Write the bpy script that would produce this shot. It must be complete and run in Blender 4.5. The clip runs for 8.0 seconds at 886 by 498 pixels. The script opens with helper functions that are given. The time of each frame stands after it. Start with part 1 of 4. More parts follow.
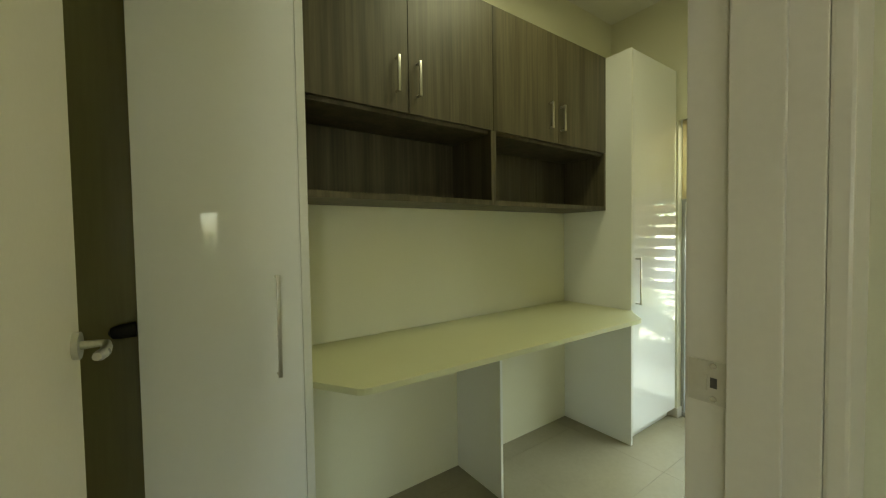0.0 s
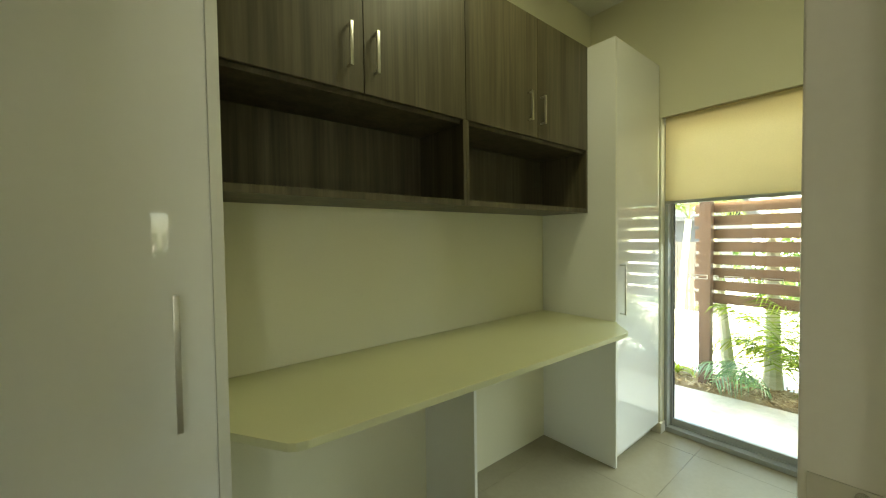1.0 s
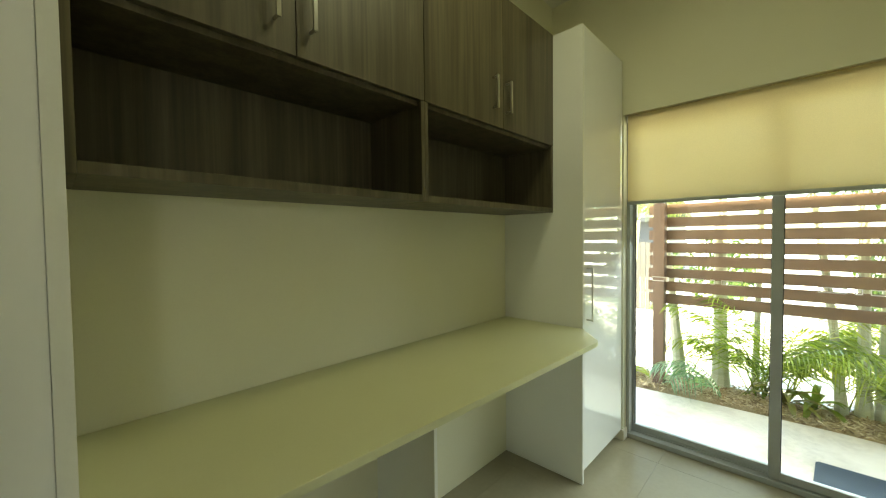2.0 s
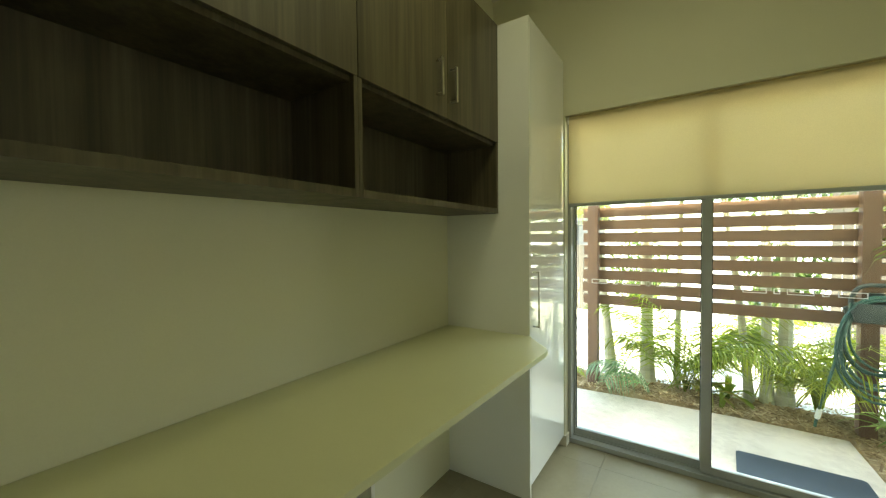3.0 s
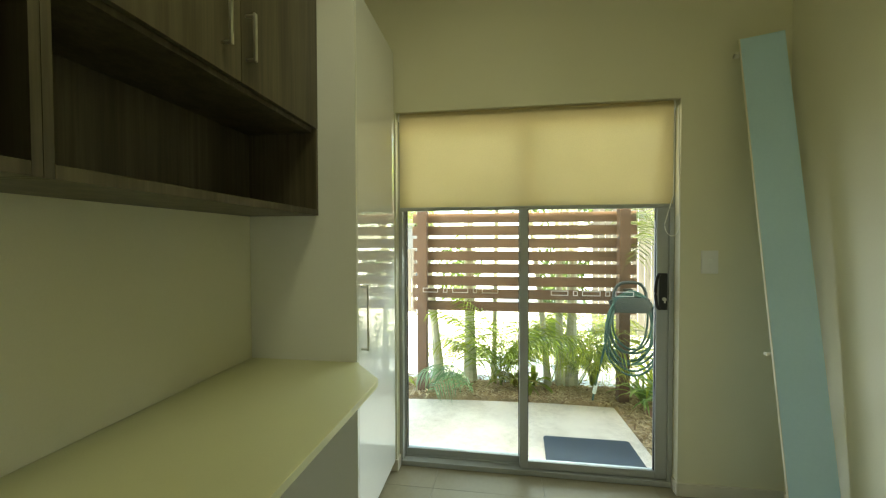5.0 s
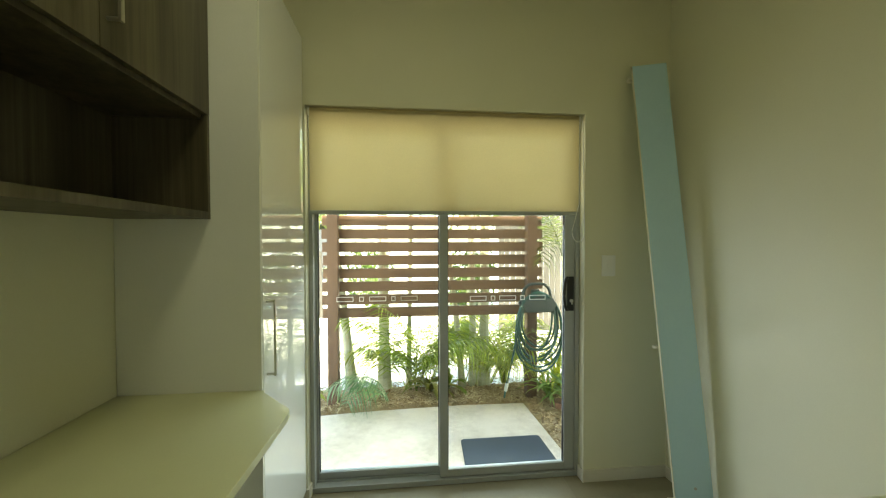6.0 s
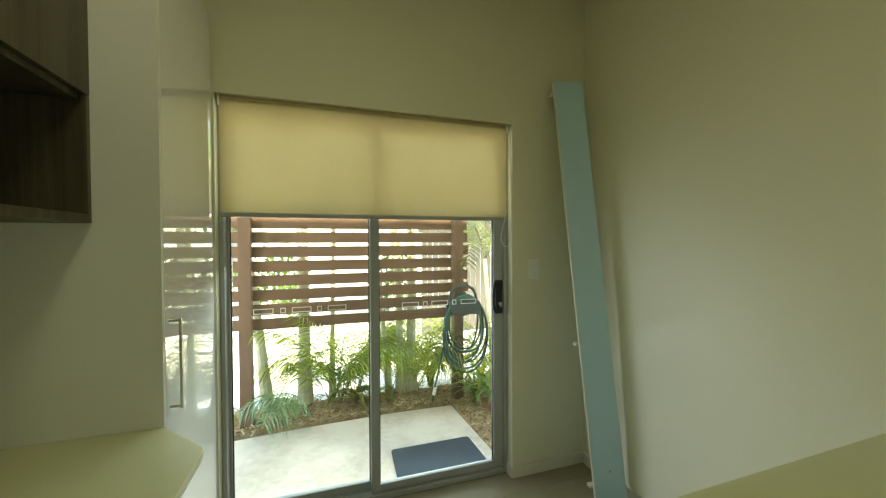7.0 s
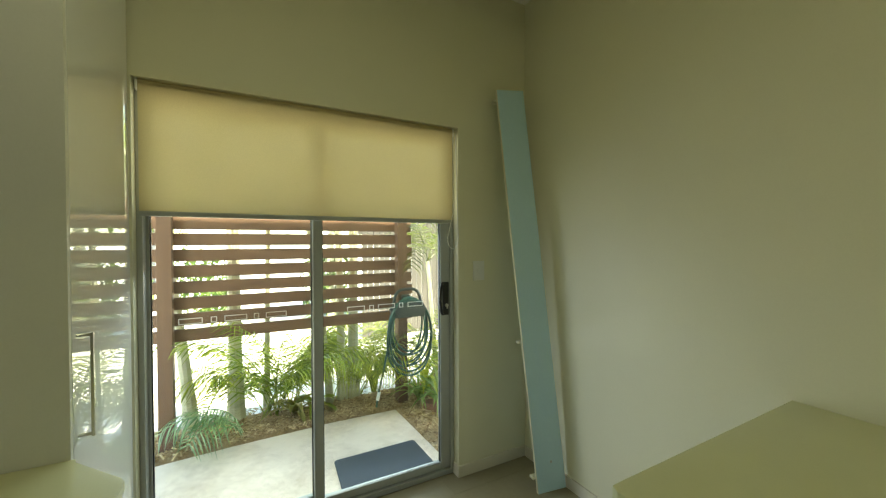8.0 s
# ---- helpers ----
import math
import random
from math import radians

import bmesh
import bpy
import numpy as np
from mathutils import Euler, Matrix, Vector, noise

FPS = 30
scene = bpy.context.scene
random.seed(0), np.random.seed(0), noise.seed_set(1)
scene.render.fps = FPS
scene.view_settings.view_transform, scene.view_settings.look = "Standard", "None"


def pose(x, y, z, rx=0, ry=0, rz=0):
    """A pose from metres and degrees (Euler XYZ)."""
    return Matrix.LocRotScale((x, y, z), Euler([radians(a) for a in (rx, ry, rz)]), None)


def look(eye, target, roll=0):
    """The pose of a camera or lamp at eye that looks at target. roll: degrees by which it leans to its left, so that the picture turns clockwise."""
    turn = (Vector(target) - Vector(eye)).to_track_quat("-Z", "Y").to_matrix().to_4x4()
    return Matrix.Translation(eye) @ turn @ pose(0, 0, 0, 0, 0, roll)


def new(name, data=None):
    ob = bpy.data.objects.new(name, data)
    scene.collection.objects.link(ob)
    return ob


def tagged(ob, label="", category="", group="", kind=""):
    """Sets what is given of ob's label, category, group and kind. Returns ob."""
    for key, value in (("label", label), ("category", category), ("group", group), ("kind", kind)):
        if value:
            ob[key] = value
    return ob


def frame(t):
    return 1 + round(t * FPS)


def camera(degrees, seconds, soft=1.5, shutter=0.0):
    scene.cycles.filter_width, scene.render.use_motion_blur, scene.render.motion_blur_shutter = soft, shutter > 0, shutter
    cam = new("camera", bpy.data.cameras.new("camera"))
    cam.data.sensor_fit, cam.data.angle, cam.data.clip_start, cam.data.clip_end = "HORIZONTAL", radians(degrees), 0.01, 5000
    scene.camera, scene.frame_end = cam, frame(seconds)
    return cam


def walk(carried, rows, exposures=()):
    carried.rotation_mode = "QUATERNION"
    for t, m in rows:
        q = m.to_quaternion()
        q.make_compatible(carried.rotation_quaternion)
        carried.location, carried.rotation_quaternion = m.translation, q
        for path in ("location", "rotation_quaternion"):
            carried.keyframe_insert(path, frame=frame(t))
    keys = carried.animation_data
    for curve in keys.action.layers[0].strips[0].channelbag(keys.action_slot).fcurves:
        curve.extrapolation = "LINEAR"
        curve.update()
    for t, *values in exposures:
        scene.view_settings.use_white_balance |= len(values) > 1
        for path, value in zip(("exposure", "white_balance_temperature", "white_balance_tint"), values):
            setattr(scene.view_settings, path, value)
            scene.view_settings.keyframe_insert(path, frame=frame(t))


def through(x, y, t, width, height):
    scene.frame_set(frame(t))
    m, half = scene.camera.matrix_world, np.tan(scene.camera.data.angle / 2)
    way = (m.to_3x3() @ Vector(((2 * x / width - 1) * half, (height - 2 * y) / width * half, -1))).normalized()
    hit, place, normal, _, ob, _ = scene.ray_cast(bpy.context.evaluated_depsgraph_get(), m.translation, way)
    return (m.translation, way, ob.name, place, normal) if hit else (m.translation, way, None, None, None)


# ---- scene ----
cam = camera(99.8, 8.0, soft=1.2)
PATH = [
    (0, (0.115, 0.127, 1.323), (1.27, 1.758, 1.255), -0.9),
    (0.3, (0.177, 0.185, 1.328), (1.357, 1.798, 1.26), -1.0),
    (0.5, (0.212, 0.222, 1.33), (1.413, 1.82, 1.265), -0.8),
    (0.6, (0.232, 0.237, 1.336), (1.442, 1.828, 1.265), -0.8),
    (1, (0.297, 0.309, 1.335), (1.559, 1.859, 1.276), -0.8),
    (1.5, (0.374, 0.404, 1.341), (1.722, 1.88, 1.282), -0.7),
    (3, (0.584, 0.64, 1.343), (2.243, 1.754, 1.288), -0.6),
    (3.5, (0.667, 0.689, 1.332), (2.437, 1.619, 1.284), -0.5),
    (4, (0.741, 0.705, 1.338), (2.596, 1.451, 1.287), -0.3),
    (4.5, (0.808, 0.715, 1.349), (2.738, 1.238, 1.302), -0.2),
    (6, (0.957, 0.8, 1.394), (2.946, 0.594, 1.349), -0.1),
    (6.5, (0.997, 0.84, 1.404), (2.947, 0.395, 1.363), -0.1),
    (7, (1.021, 0.863, 1.415), (2.919, 0.233, 1.376), -0.2),
    (7.5, (1.037, 0.888, 1.417), (2.869, 0.086, 1.383), -0.1),
    (8, (1.047, 0.905, 1.416), (2.816, -0.027, 1.387), -0.2),
]
walk(cam, [(t, look(eye, target, roll)) for t, eye, target, roll in PATH],
     exposures=((0.0, 3.72, 8000, 0.0), (1.5, 3.67, 8000, 0.0), (3.5, 3.36, 8000, 0.0), (4.5, 3.34, 8000, 0.5), (6.5, 3.16, 8000, 1.0), (8.0, 3.05, 8000, 1.0)))

# ---- world, sun and large lights ----
world = bpy.data.worlds.new("world")
scene.world = world
world.use_nodes = True
wn = world.node_tree.nodes
wn.clear()
sky = wn.new("ShaderNodeTexSky")
sky.sky_type, sky.sun_disc = "NISHITA", False
SUN_ELEV, SUN_AZ = 66.0, 268.0
sky.sun_elevation, sky.sun_rotation = radians(SUN_ELEV), radians(SUN_AZ)
bg = wn.new("ShaderNodeBackground")
bg.inputs["Strength"].default_value = 0.13
wo = wn.new("ShaderNodeOutputWorld")
world.node_tree.links.new(sky.outputs[0], bg.inputs[0])
world.node_tree.links.new(bg.outputs[0], wo.inputs[0])

sun = new("sun", bpy.data.lights.new("sun", "SUN"))
sun.data.energy, sun.data.angle, sun.data.color = 3.6, radians(0.5), (1.0, 0.95, 0.87)
_az, _el = radians(SUN_AZ), radians(SUN_ELEV)
_from = Vector((math.sin(_az) * math.cos(_el), math.cos(_az) * math.cos(_el), math.sin(_el)))
sun.matrix_world = look(_from * 20, (0, 0, 0))


# added lamps boosting daylight: behind the blind, at the glass door, in the hall
def opening_light(name, eye, target, w, h, watts, colour):
    lamp = new(name, bpy.data.lights.new(name, "AREA"))
    lamp.data.shape, lamp.data.size, lamp.data.size_y = "RECTANGLE", w, h
    lamp.data.energy, lamp.data.color = watts, colour
    lamp.matrix_world = look(eye, target)
    return lamp


opening_light("blind_daylight", (3.056, 0.545, 1.82), (0.0, 0.545, 1.82), 1.49, 0.50, 0.25, (0.98, 1.0, 0.86))
low = opening_light("door_daylight", (3.195, 0.545, 0.80), (2.575, 0.895, 0.10), 1.50, 1.40, 1.15, (0.70, 0.86, 1.0))
low.data.spread = radians(94)
for k in range(3):
    y = -0.08 + 0.22 * k
    low = opening_light("door_daylight", (3.27, y + 0.06, 0.80), (3.27 - 0.70, y + 0.06 - 0.71, 0.80 - 0.26), 0.20, 1.40, 0.225, (0.63, 0.75, 1.0))
    low.data.spread = radians(114)
# fill lamps in two added windows; the hall's own light is unseen
opening_light("hall_fill", (-4.98, -2.9, 1.60), (0.3, 0.1, 1.40), 0.95, 0.95, 1.25, (0.90, 0.97, 1.10))
opening_light("hall_fill", (-2.35, -5.18, 1.60), (0.3, 0.4, 1.40), 0.95, 0.95, 1.65, (0.90, 0.97, 1.10))
lamp = new("ceiling_lamp_glow", bpy.data.lights.new("ceiling_lamp_glow", "AREA"))
lamp.data.shape, lamp.data.size, lamp.data.energy, lamp.data.color = "DISK", 0.52, 0.53, (0.94, 1.0, 0.69)
lamp.matrix_world = look((1.50, 0.89, 2.895), (1.50, 0.89, 0.0))

# ---- materials ----
def nodes_of(name):
    m = bpy.data.materials.new(name)
    m.use_nodes = True
    nt = m.node_tree
    return m, nt, nt.nodes["Principled BSDF"], nt.nodes["Material Output"]


def mapped(nt, scale=(1, 1, 1), per_object=0.0):
    tc = nt.nodes.new("ShaderNodeTexCoord")
    mp = nt.nodes.new("ShaderNodeMapping")
    mp.inputs["Scale"].default_value = scale
    nt.links.new(tc.outputs["Object"], mp.inputs["Vector"])
    if per_object:
        oi = nt.nodes.new("ShaderNodeObjectInfo")
        mu = nt.nodes.new("ShaderNodeMath")
        mu.operation = "MULTIPLY"
        mu.inputs[1].default_value = per_object
        nt.links.new(oi.outputs["Random"], mu.inputs[0])
        nt.links.new(mu.outputs[0], mp.inputs["Location"])
    return mp.outputs[0]


def noise_tex(nt, vec, scale, detail=4, rough=0.55):
    n = nt.nodes.new("ShaderNodeTexNoise")
    n.inputs["Scale"].default_value, n.inputs["Detail"].default_value = scale, detail
    n.inputs["Roughness"].default_value = rough
    nt.links.new(vec, n.inputs["Vector"])
    return n.outputs["Fac"]


def ramp(nt, fac, stops):
    r = nt.nodes.new("ShaderNodeValToRGB")
    e = r.color_ramp.elements
    while len(e) < len(stops):
        e.new(0.5)
    for el, (p, c) in zip(e, stops):
        el.position, el.color = p, (*c, 1)
    nt.links.new(fac, r.inputs[0])
    return r.outputs[0]


def blend(nt, a, b, fac=0.5, mode="MIX"):
    mx = nt.nodes.new("ShaderNodeMix")
    mx.data_type, mx.blend_type = "RGBA", mode
    for sock, v in ((mx.inputs[0], fac), (mx.inputs[6], a), (mx.inputs[7], b)):
        if isinstance(v, (int, float)):
            sock.default_value = v
        elif isinstance(v, tuple):
            sock.default_value = (*v, 1)
        else:
            nt.links.new(v, sock)
    return mx.outputs[2]


def bump(nt, bsdf, height, strength, distance=0.002):
    b = nt.nodes.new("ShaderNodeBump")
    b.inputs["Strength"].default_value, b.inputs["Distance"].default_value = strength, distance
    nt.links.new(height, b.inputs["Height"])
    nt.links.new(b.outputs[0], bsdf.inputs["Normal"])


def surface(name, dark, light, rough=0.5, metal=0.0, big=2.0, fine=60.0, bumps=0.15, scale=(1, 1, 1), coat=0.0, spread=(0.3, 0.7),
            rough_var=0.08, per_object=0.0, dist=0.002, spec=0.5):
    """Two scales of variation between two colours, fine relief and uneven gloss."""
    m, nt, b, _ = nodes_of(name)
    v = mapped(nt, scale, per_object)
    n1, n2 = noise_tex(nt, v, big, 5), noise_tex(nt, v, fine, 3)
    mixf = nt.nodes.new("ShaderNodeMath")
    mixf.operation = "MULTIPLY_ADD"
    nt.links.new(n2, mixf.inputs[0])
    mixf.inputs[1].default_value = 0.35
    half = nt.nodes.new("ShaderNodeMath")
    half.operation = "MULTIPLY"
    half.inputs[1].default_value = 0.65
    nt.links.new(n1, half.inputs[0])
    nt.links.new(half.outputs[0], mixf.inputs[2])
    nt.links.new(ramp(nt, mixf.outputs[0], [(spread[0], dark), (spread[1], light)]), b.inputs["Base Color"])
    rr = nt.nodes.new("ShaderNodeMapRange")
    rr.inputs[3].default_value, rr.inputs[4].default_value = max(0.003, rough - rough_var), min(1, rough + rough_var)
    nt.links.new(n1, rr.inputs[0])
    nt.links.new(rr.outputs[0], b.inputs["Roughness"])
    b.inputs["Metallic"].default_value = metal
    b.inputs["Coat Weight"].default_value = coat
    b.inputs["Coat Roughness"].default_value = 0.02
    b.inputs["Specular IOR Level"].default_value = spec
    if bumps:
        bump(nt, b, n2, bumps, dist)
    return m


wall_paint = surface("wall_paint", (0.72, 0.695, 0.52), (0.78, 0.755, 0.58), 0.55, big=1.2, fine=220, bumps=0.12, dist=0.001)
ceiling_paint = surface("ceiling_paint", (0.78, 0.765, 0.68), (0.83, 0.815, 0.73), 0.8, big=1.0, fine=180, bumps=0.1, dist=0.001)
trim_paint = surface("trim_paint", (0.67, 0.625, 0.53), (0.725, 0.68, 0.58), 0.32, big=3, fine=90, bumps=0.06, dist=0.001)
gloss_white = surface("gloss_white", (0.83, 0.835, 0.83), (0.86, 0.865, 0.86), 0.006, big=1.5, fine=40, bumps=0.0, coat=0.0, rough_var=0.003, spec=0.55)
melamine = surface("melamine_white", (0.75, 0.75, 0.70), (0.80, 0.80, 0.75), 0.38, big=2, fine=150, bumps=0.05, dist=0.0006)
bench_top_mat = surface("bench_laminate", (0.63, 0.63, 0.395), (0.69, 0.69, 0.445), 0.33, big=2.5, fine=260, bumps=0.05, dist=0.0006)
tile_mat = surface("floor_tile", (0.255, 0.225, 0.150), (0.315, 0.28, 0.195), 0.40, big=3.5, fine=45, bumps=0.05, per_object=20, dist=0.001)
grout_mat = surface("grout", (0.225, 0.198, 0.135), (0.27, 0.24, 0.165), 0.9, big=6, fine=120)
alu_mat = surface("satin_aluminium", (0.39, 0.41, 0.41), (0.46, 0.48, 0.48), 0.4, 0.3, big=4, fine=120, bumps=0.03, dist=0.0005)
plate_mat = surface("satin_steel_plate", (0.56, 0.52, 0.43), (0.64, 0.60, 0.50), 0.38, 0.35, big=6, fine=120, bumps=0.03, dist=0.0005)
steel_mat = surface("brushed_steel", (0.60, 0.585, 0.55), (0.70, 0.685, 0.65), 0.28, 1.0, big=5, fine=200, bumps=0.04, scale=(1, 1, 0.1), dist=0.0004)
black_plastic = surface("black_plastic", (0.012, 0.012, 0.012), (0.022, 0.022, 0.022), 0.38, big=8, fine=160, bumps=0.08)
hole_shade = surface("recess_shade", (0.06, 0.055, 0.045), (0.10, 0.092, 0.075), 0.8, big=8, fine=100)
white_plastic = surface("white_plastic", (0.78, 0.78, 0.74), (0.82, 0.82, 0.78), 0.3, big=6, fine=120, bumps=0.03)
board_face = surface("board_blue_white", (0.46, 0.68, 0.79), (0.52, 0.73, 0.84), 0.42, big=1.5, fine=70, bumps=0.05)
board_edge_mat = surface("board_edge", (0.72, 0.69, 0.56), (0.78, 0.75, 0.62), 0.55, big=6, fine=80)
fence_mat = surface("stained_timber", (0.112, 0.056, 0.031), (0.215, 0.118, 0.068), 0.62, big=3, fine=18, bumps=0.35, scale=(6, 0.5, 9), per_object=30, dist=0.004)
post_mat = surface("stained_post", (0.105, 0.053, 0.030), (0.185, 0.098, 0.058), 0.6, big=3, fine=18, bumps=0.35, scale=(8, 8, 0.5), per_object=30, dist=0.004)
slab_mat = surface("pale_concrete", (0.55, 0.435, 0.33), (0.79, 0.665, 0.54), 0.85, big=2.2, fine=26, spread=(0.30, 0.58), bumps=0.4, dist=0.004)
ground_mat = surface("sunlit_paving", (0.64, 0.61, 0.55), (0.76, 0.73, 0.67), 0.9, big=0.8, fine=20, bumps=0.3, dist=0.01)
mulch_mat = surface("bark_mulch", (0.31, 0.20, 0.10), (0.57, 0.41, 0.235), 0.9, big=9, fine=60, bumps=0.8, dist=0.015)
mat_rubber = surface("door_mat_fibre", (0.030, 0.040, 0.052), (0.058, 0.072, 0.090), 0.85, big=5, fine=260, bumps=0.6, dist=0.004)
hose_mat = surface("green_hose", (0.022, 0.075, 0.060), (0.045, 0.125, 0.10), 0.38, big=6, fine=60)
hanger_mat = surface("grey_green_plastic", (0.030, 0.040, 0.038), (0.058, 0.070, 0.066), 0.42, big=6, fine=90)
trunk_mat = surface("palm_trunk", (0.38, 0.38, 0.25), (0.66, 0.62, 0.46), 0.75, big=3, fine=14, bumps=0.5, scale=(1, 1, 6), dist=0.01)
brick_mat = surface("edging_brick", (0.20, 0.085, 0.055), (0.36, 0.18, 0.12), 0.8, big=8, fine=60, bumps=0.5, per_object=10, dist=0.004)
paling_mat = surface("weathered_paling", (0.040, 0.036, 0.030), (0.105, 0.095, 0.080), 0.85, big=3, fine=20, bumps=0.4, scale=(6, 6, 0.5), per_object=30, dist=0.004)
roof_mat = surface("dark_roof", (0.03, 0.032, 0.035), (0.06, 0.063, 0.068), 0.6, big=3, fine=30)
dark_gloss = surface("dark_gloss_panel", (0.30, 0.275, 0.13), (0.37, 0.34, 0.165), 0.2, big=2, fine=14, bumps=0.03, scale=(9, 9, 0.6), coat=0.2, rough_var=0.03, dist=0.0006)


def wood_laminate():
    m, nt, b, _ = nodes_of("dark_wood_laminate")
    v = mapped(nt, (1, 1, 1), 17.0)
    st = nt.nodes.new("ShaderNodeMapping")
    st.inputs["Scale"].default_value = (9, 9, 0.55)
    nt.links.new(v, st.inputs["Vector"])
    st2 = nt.nodes.new("ShaderNodeMapping")
    st2.inputs["Scale"].default_value = (70, 70, 1.1)
    nt.links.new(v, st2.inputs["Vector"])
    broad = noise_tex(nt, st.outputs[0], 1.6, 6, 0.6)
    fine = noise_tex(nt, st2.outputs[0], 1.0, 4, 0.6)
    c1 = ramp(nt, broad, [(0.28, (0.046, 0.037, 0.019)), (0.45, (0.076, 0.063, 0.035)), (0.60, (0.116, 0.097, 0.057)), (0.75, (0.070, 0.058, 0.032))])
    c2 = ramp(nt, fine, [(0.35, (0.62, 0.60, 0.58)), (0.65, (1.12, 1.10, 1.06))])
    nt.links.new(blend(nt, c1, c2, 0.75, "MULTIPLY"), b.inputs["Base Color"])
    b.inputs["Roughness"].default_value = 0.46
    bump(nt, b, fine, 0.12, 0.001)
    return m


wood_mat = wood_laminate()


def leaf_material(name, dark, light, through=0.35):
    m, nt, b, out = nodes_of(name)
    geo = nt.nodes.new("ShaderNodeNewGeometry")
    v = mapped(nt)
    c = ramp(nt, geo.outputs["Random Per Island"], [(0.0, dark), (1.0, light)])
    c = blend(nt, c, ramp(nt, noise_tex(nt, v, 6, 3), [(0.3, (0.75, 0.8, 0.7)), (0.7, (1.15, 1.1, 1.0))]), 1.0, "MULTIPLY")
    nt.links.new(c, b.inputs["Base Color"])
    b.inputs["Roughness"].default_value = 0.28
    tr = nt.nodes.new("ShaderNodeBsdfTranslucent")
    nt.links.new(blend(nt, c, (1.0, 1.25, 0.45), 1.0, "MULTIPLY"), tr.inputs[0])
    mx = nt.nodes.new("ShaderNodeMixShader")
    mx.inputs[0].default_value = through
    nt.links.new(b.outputs[0], mx.inputs[1])
    nt.links.new(tr.outputs[0], mx.inputs[2])
    nt.links.new(mx.outputs[0], out.inputs[0])
    return m


leaf_green = leaf_material("palm_leaf", (0.125, 0.16, 0.03), (0.45, 0.50, 0.13), 0.5)
leaf_blue = leaf_material("fern_leaf", (0.16, 0.26, 0.17), (0.40, 0.53, 0.38), 0.35)
leaf_yellow = leaf_material("yellow_green_leaf", (0.19, 0.215, 0.03), (0.60, 0.58, 0.12), 0.5)
leaf_brown = leaf_material("bronze_leaf", (0.15, 0.12, 0.035), (0.36, 0.31, 0.10), 0.4)
leaf_sunny = leaf_material("sunlit_palm_leaf", (0.060, 0.085, 0.010), (0.17, 0.20, 0.028), 0.35)
leaf_far = leaf_material("far_foliage", (0.05, 0.10, 0.025), (0.18, 0.25, 0.07))
leaf_pale = leaf_material("striped_leaf", (0.12, 0.21, 0.05), (0.42, 0.49, 0.22), 0.45)


def blind_material():
    m, nt, b, out = nodes_of("blind_fabric")
    v = mapped(nt, (1, 1, 1))
    weave = noise_tex(nt, v, 420, 2)
    soft = noise_tex(nt, v, 1.6, 3)
    c = blend(nt, ramp(nt, soft, [(0.3, (0.62, 0.565, 0.38)), (0.7, (0.67, 0.61, 0.42))]),
              ramp(nt, weave, [(0.3, (0.93, 0.93, 0.93)), (0.7, (1.04, 1.04, 1.04))]), 1.0, "MULTIPLY")
    nt.links.new(c, b.inputs["Base Color"])
    b.inputs["Roughness"].default_value = 0.9
    bump(nt, b, weave, 0.2, 0.0006)
    tr = nt.nodes.new("ShaderNodeBsdfTranslucent")
    nt.links.new(blend(nt, c, (1.0, 0.95, 0.84), 1.0, "MULTIPLY"), tr.inputs[0])
    mx = nt.nodes.new("ShaderNodeMixShader")
    mx.inputs[0].default_value = 0.48
    nt.links.new(b.outputs[0], mx.inputs[1])
    nt.links.new(tr.outputs[0], mx.inputs[2])
    nt.links.new(mx.outputs[0], out.inputs[0])
    return m


blind_mat = blind_material()


def glass_material(name, tint=(0.97, 1.0, 0.985)):
    m, nt, b, out = nodes_of(name)
    tr = nt.nodes.new("ShaderNodeBsdfTransparent")
    tr.inputs[0].default_value = (*tint, 1)
    gl = nt.nodes.new("ShaderNodeBsdfGlossy")
    gl.inputs["Roughness"].default_value = 0.01
    fr = nt.nodes.new("ShaderNodeFresnel")
    fr.inputs[0].default_value = 1.45
    mx = nt.nodes.new("ShaderNodeMixShader")
    nt.links.new(fr.outputs[0], mx.inputs[0])
    nt.links.new(tr.outputs[0], mx.inputs[1])
    nt.links.new(gl.outputs[0], mx.inputs[2])
    nt.links.new(mx.outputs[0], out.inputs[0])
    return m


glass_mat = glass_material("clear_glass")
decal_mat, dnt, db, dout = nodes_of("white_film")
db.inputs["Base Color"].default_value, db.inputs["Roughness"].default_value = (0.82, 0.81, 0.79, 1), 0.6
dtr = dnt.nodes.new("ShaderNodeBsdfTranslucent")
dtr.inputs[0].default_value = (0.9, 0.88, 0.85, 1)
dmx = dnt.nodes.new("ShaderNodeMixShader")
dmx.inputs[0].default_value = 0.75
dnt.links.new(db.outputs[0], dmx.inputs[1])
dnt.links.new(dtr.outputs[0], dmx.inputs[2])
dnt.links.new(dmx.outputs[0], dout.inputs[0])


# ---- building helpers ----
def box(bm, x0, x1, y0, y1, z0, z1, bevel=0.0, m=None):
    mat = Matrix.LocRotScale(((x0 + x1) / 2, (y0 + y1) / 2, (z0 + z1) / 2), None, (abs(x1 - x0), abs(y1 - y0), abs(z1 - z0)))
    vs = bmesh.ops.create_cube(bm, size=1, matrix=(m @ mat) if m else mat)["verts"]
    if bevel:
        es = list({e for v in vs for e in v.link_edges})
        bmesh.ops.bevel(bm, geom=es, offset=bevel, segments=2, profile=0.6, affect="EDGES")
    return bm


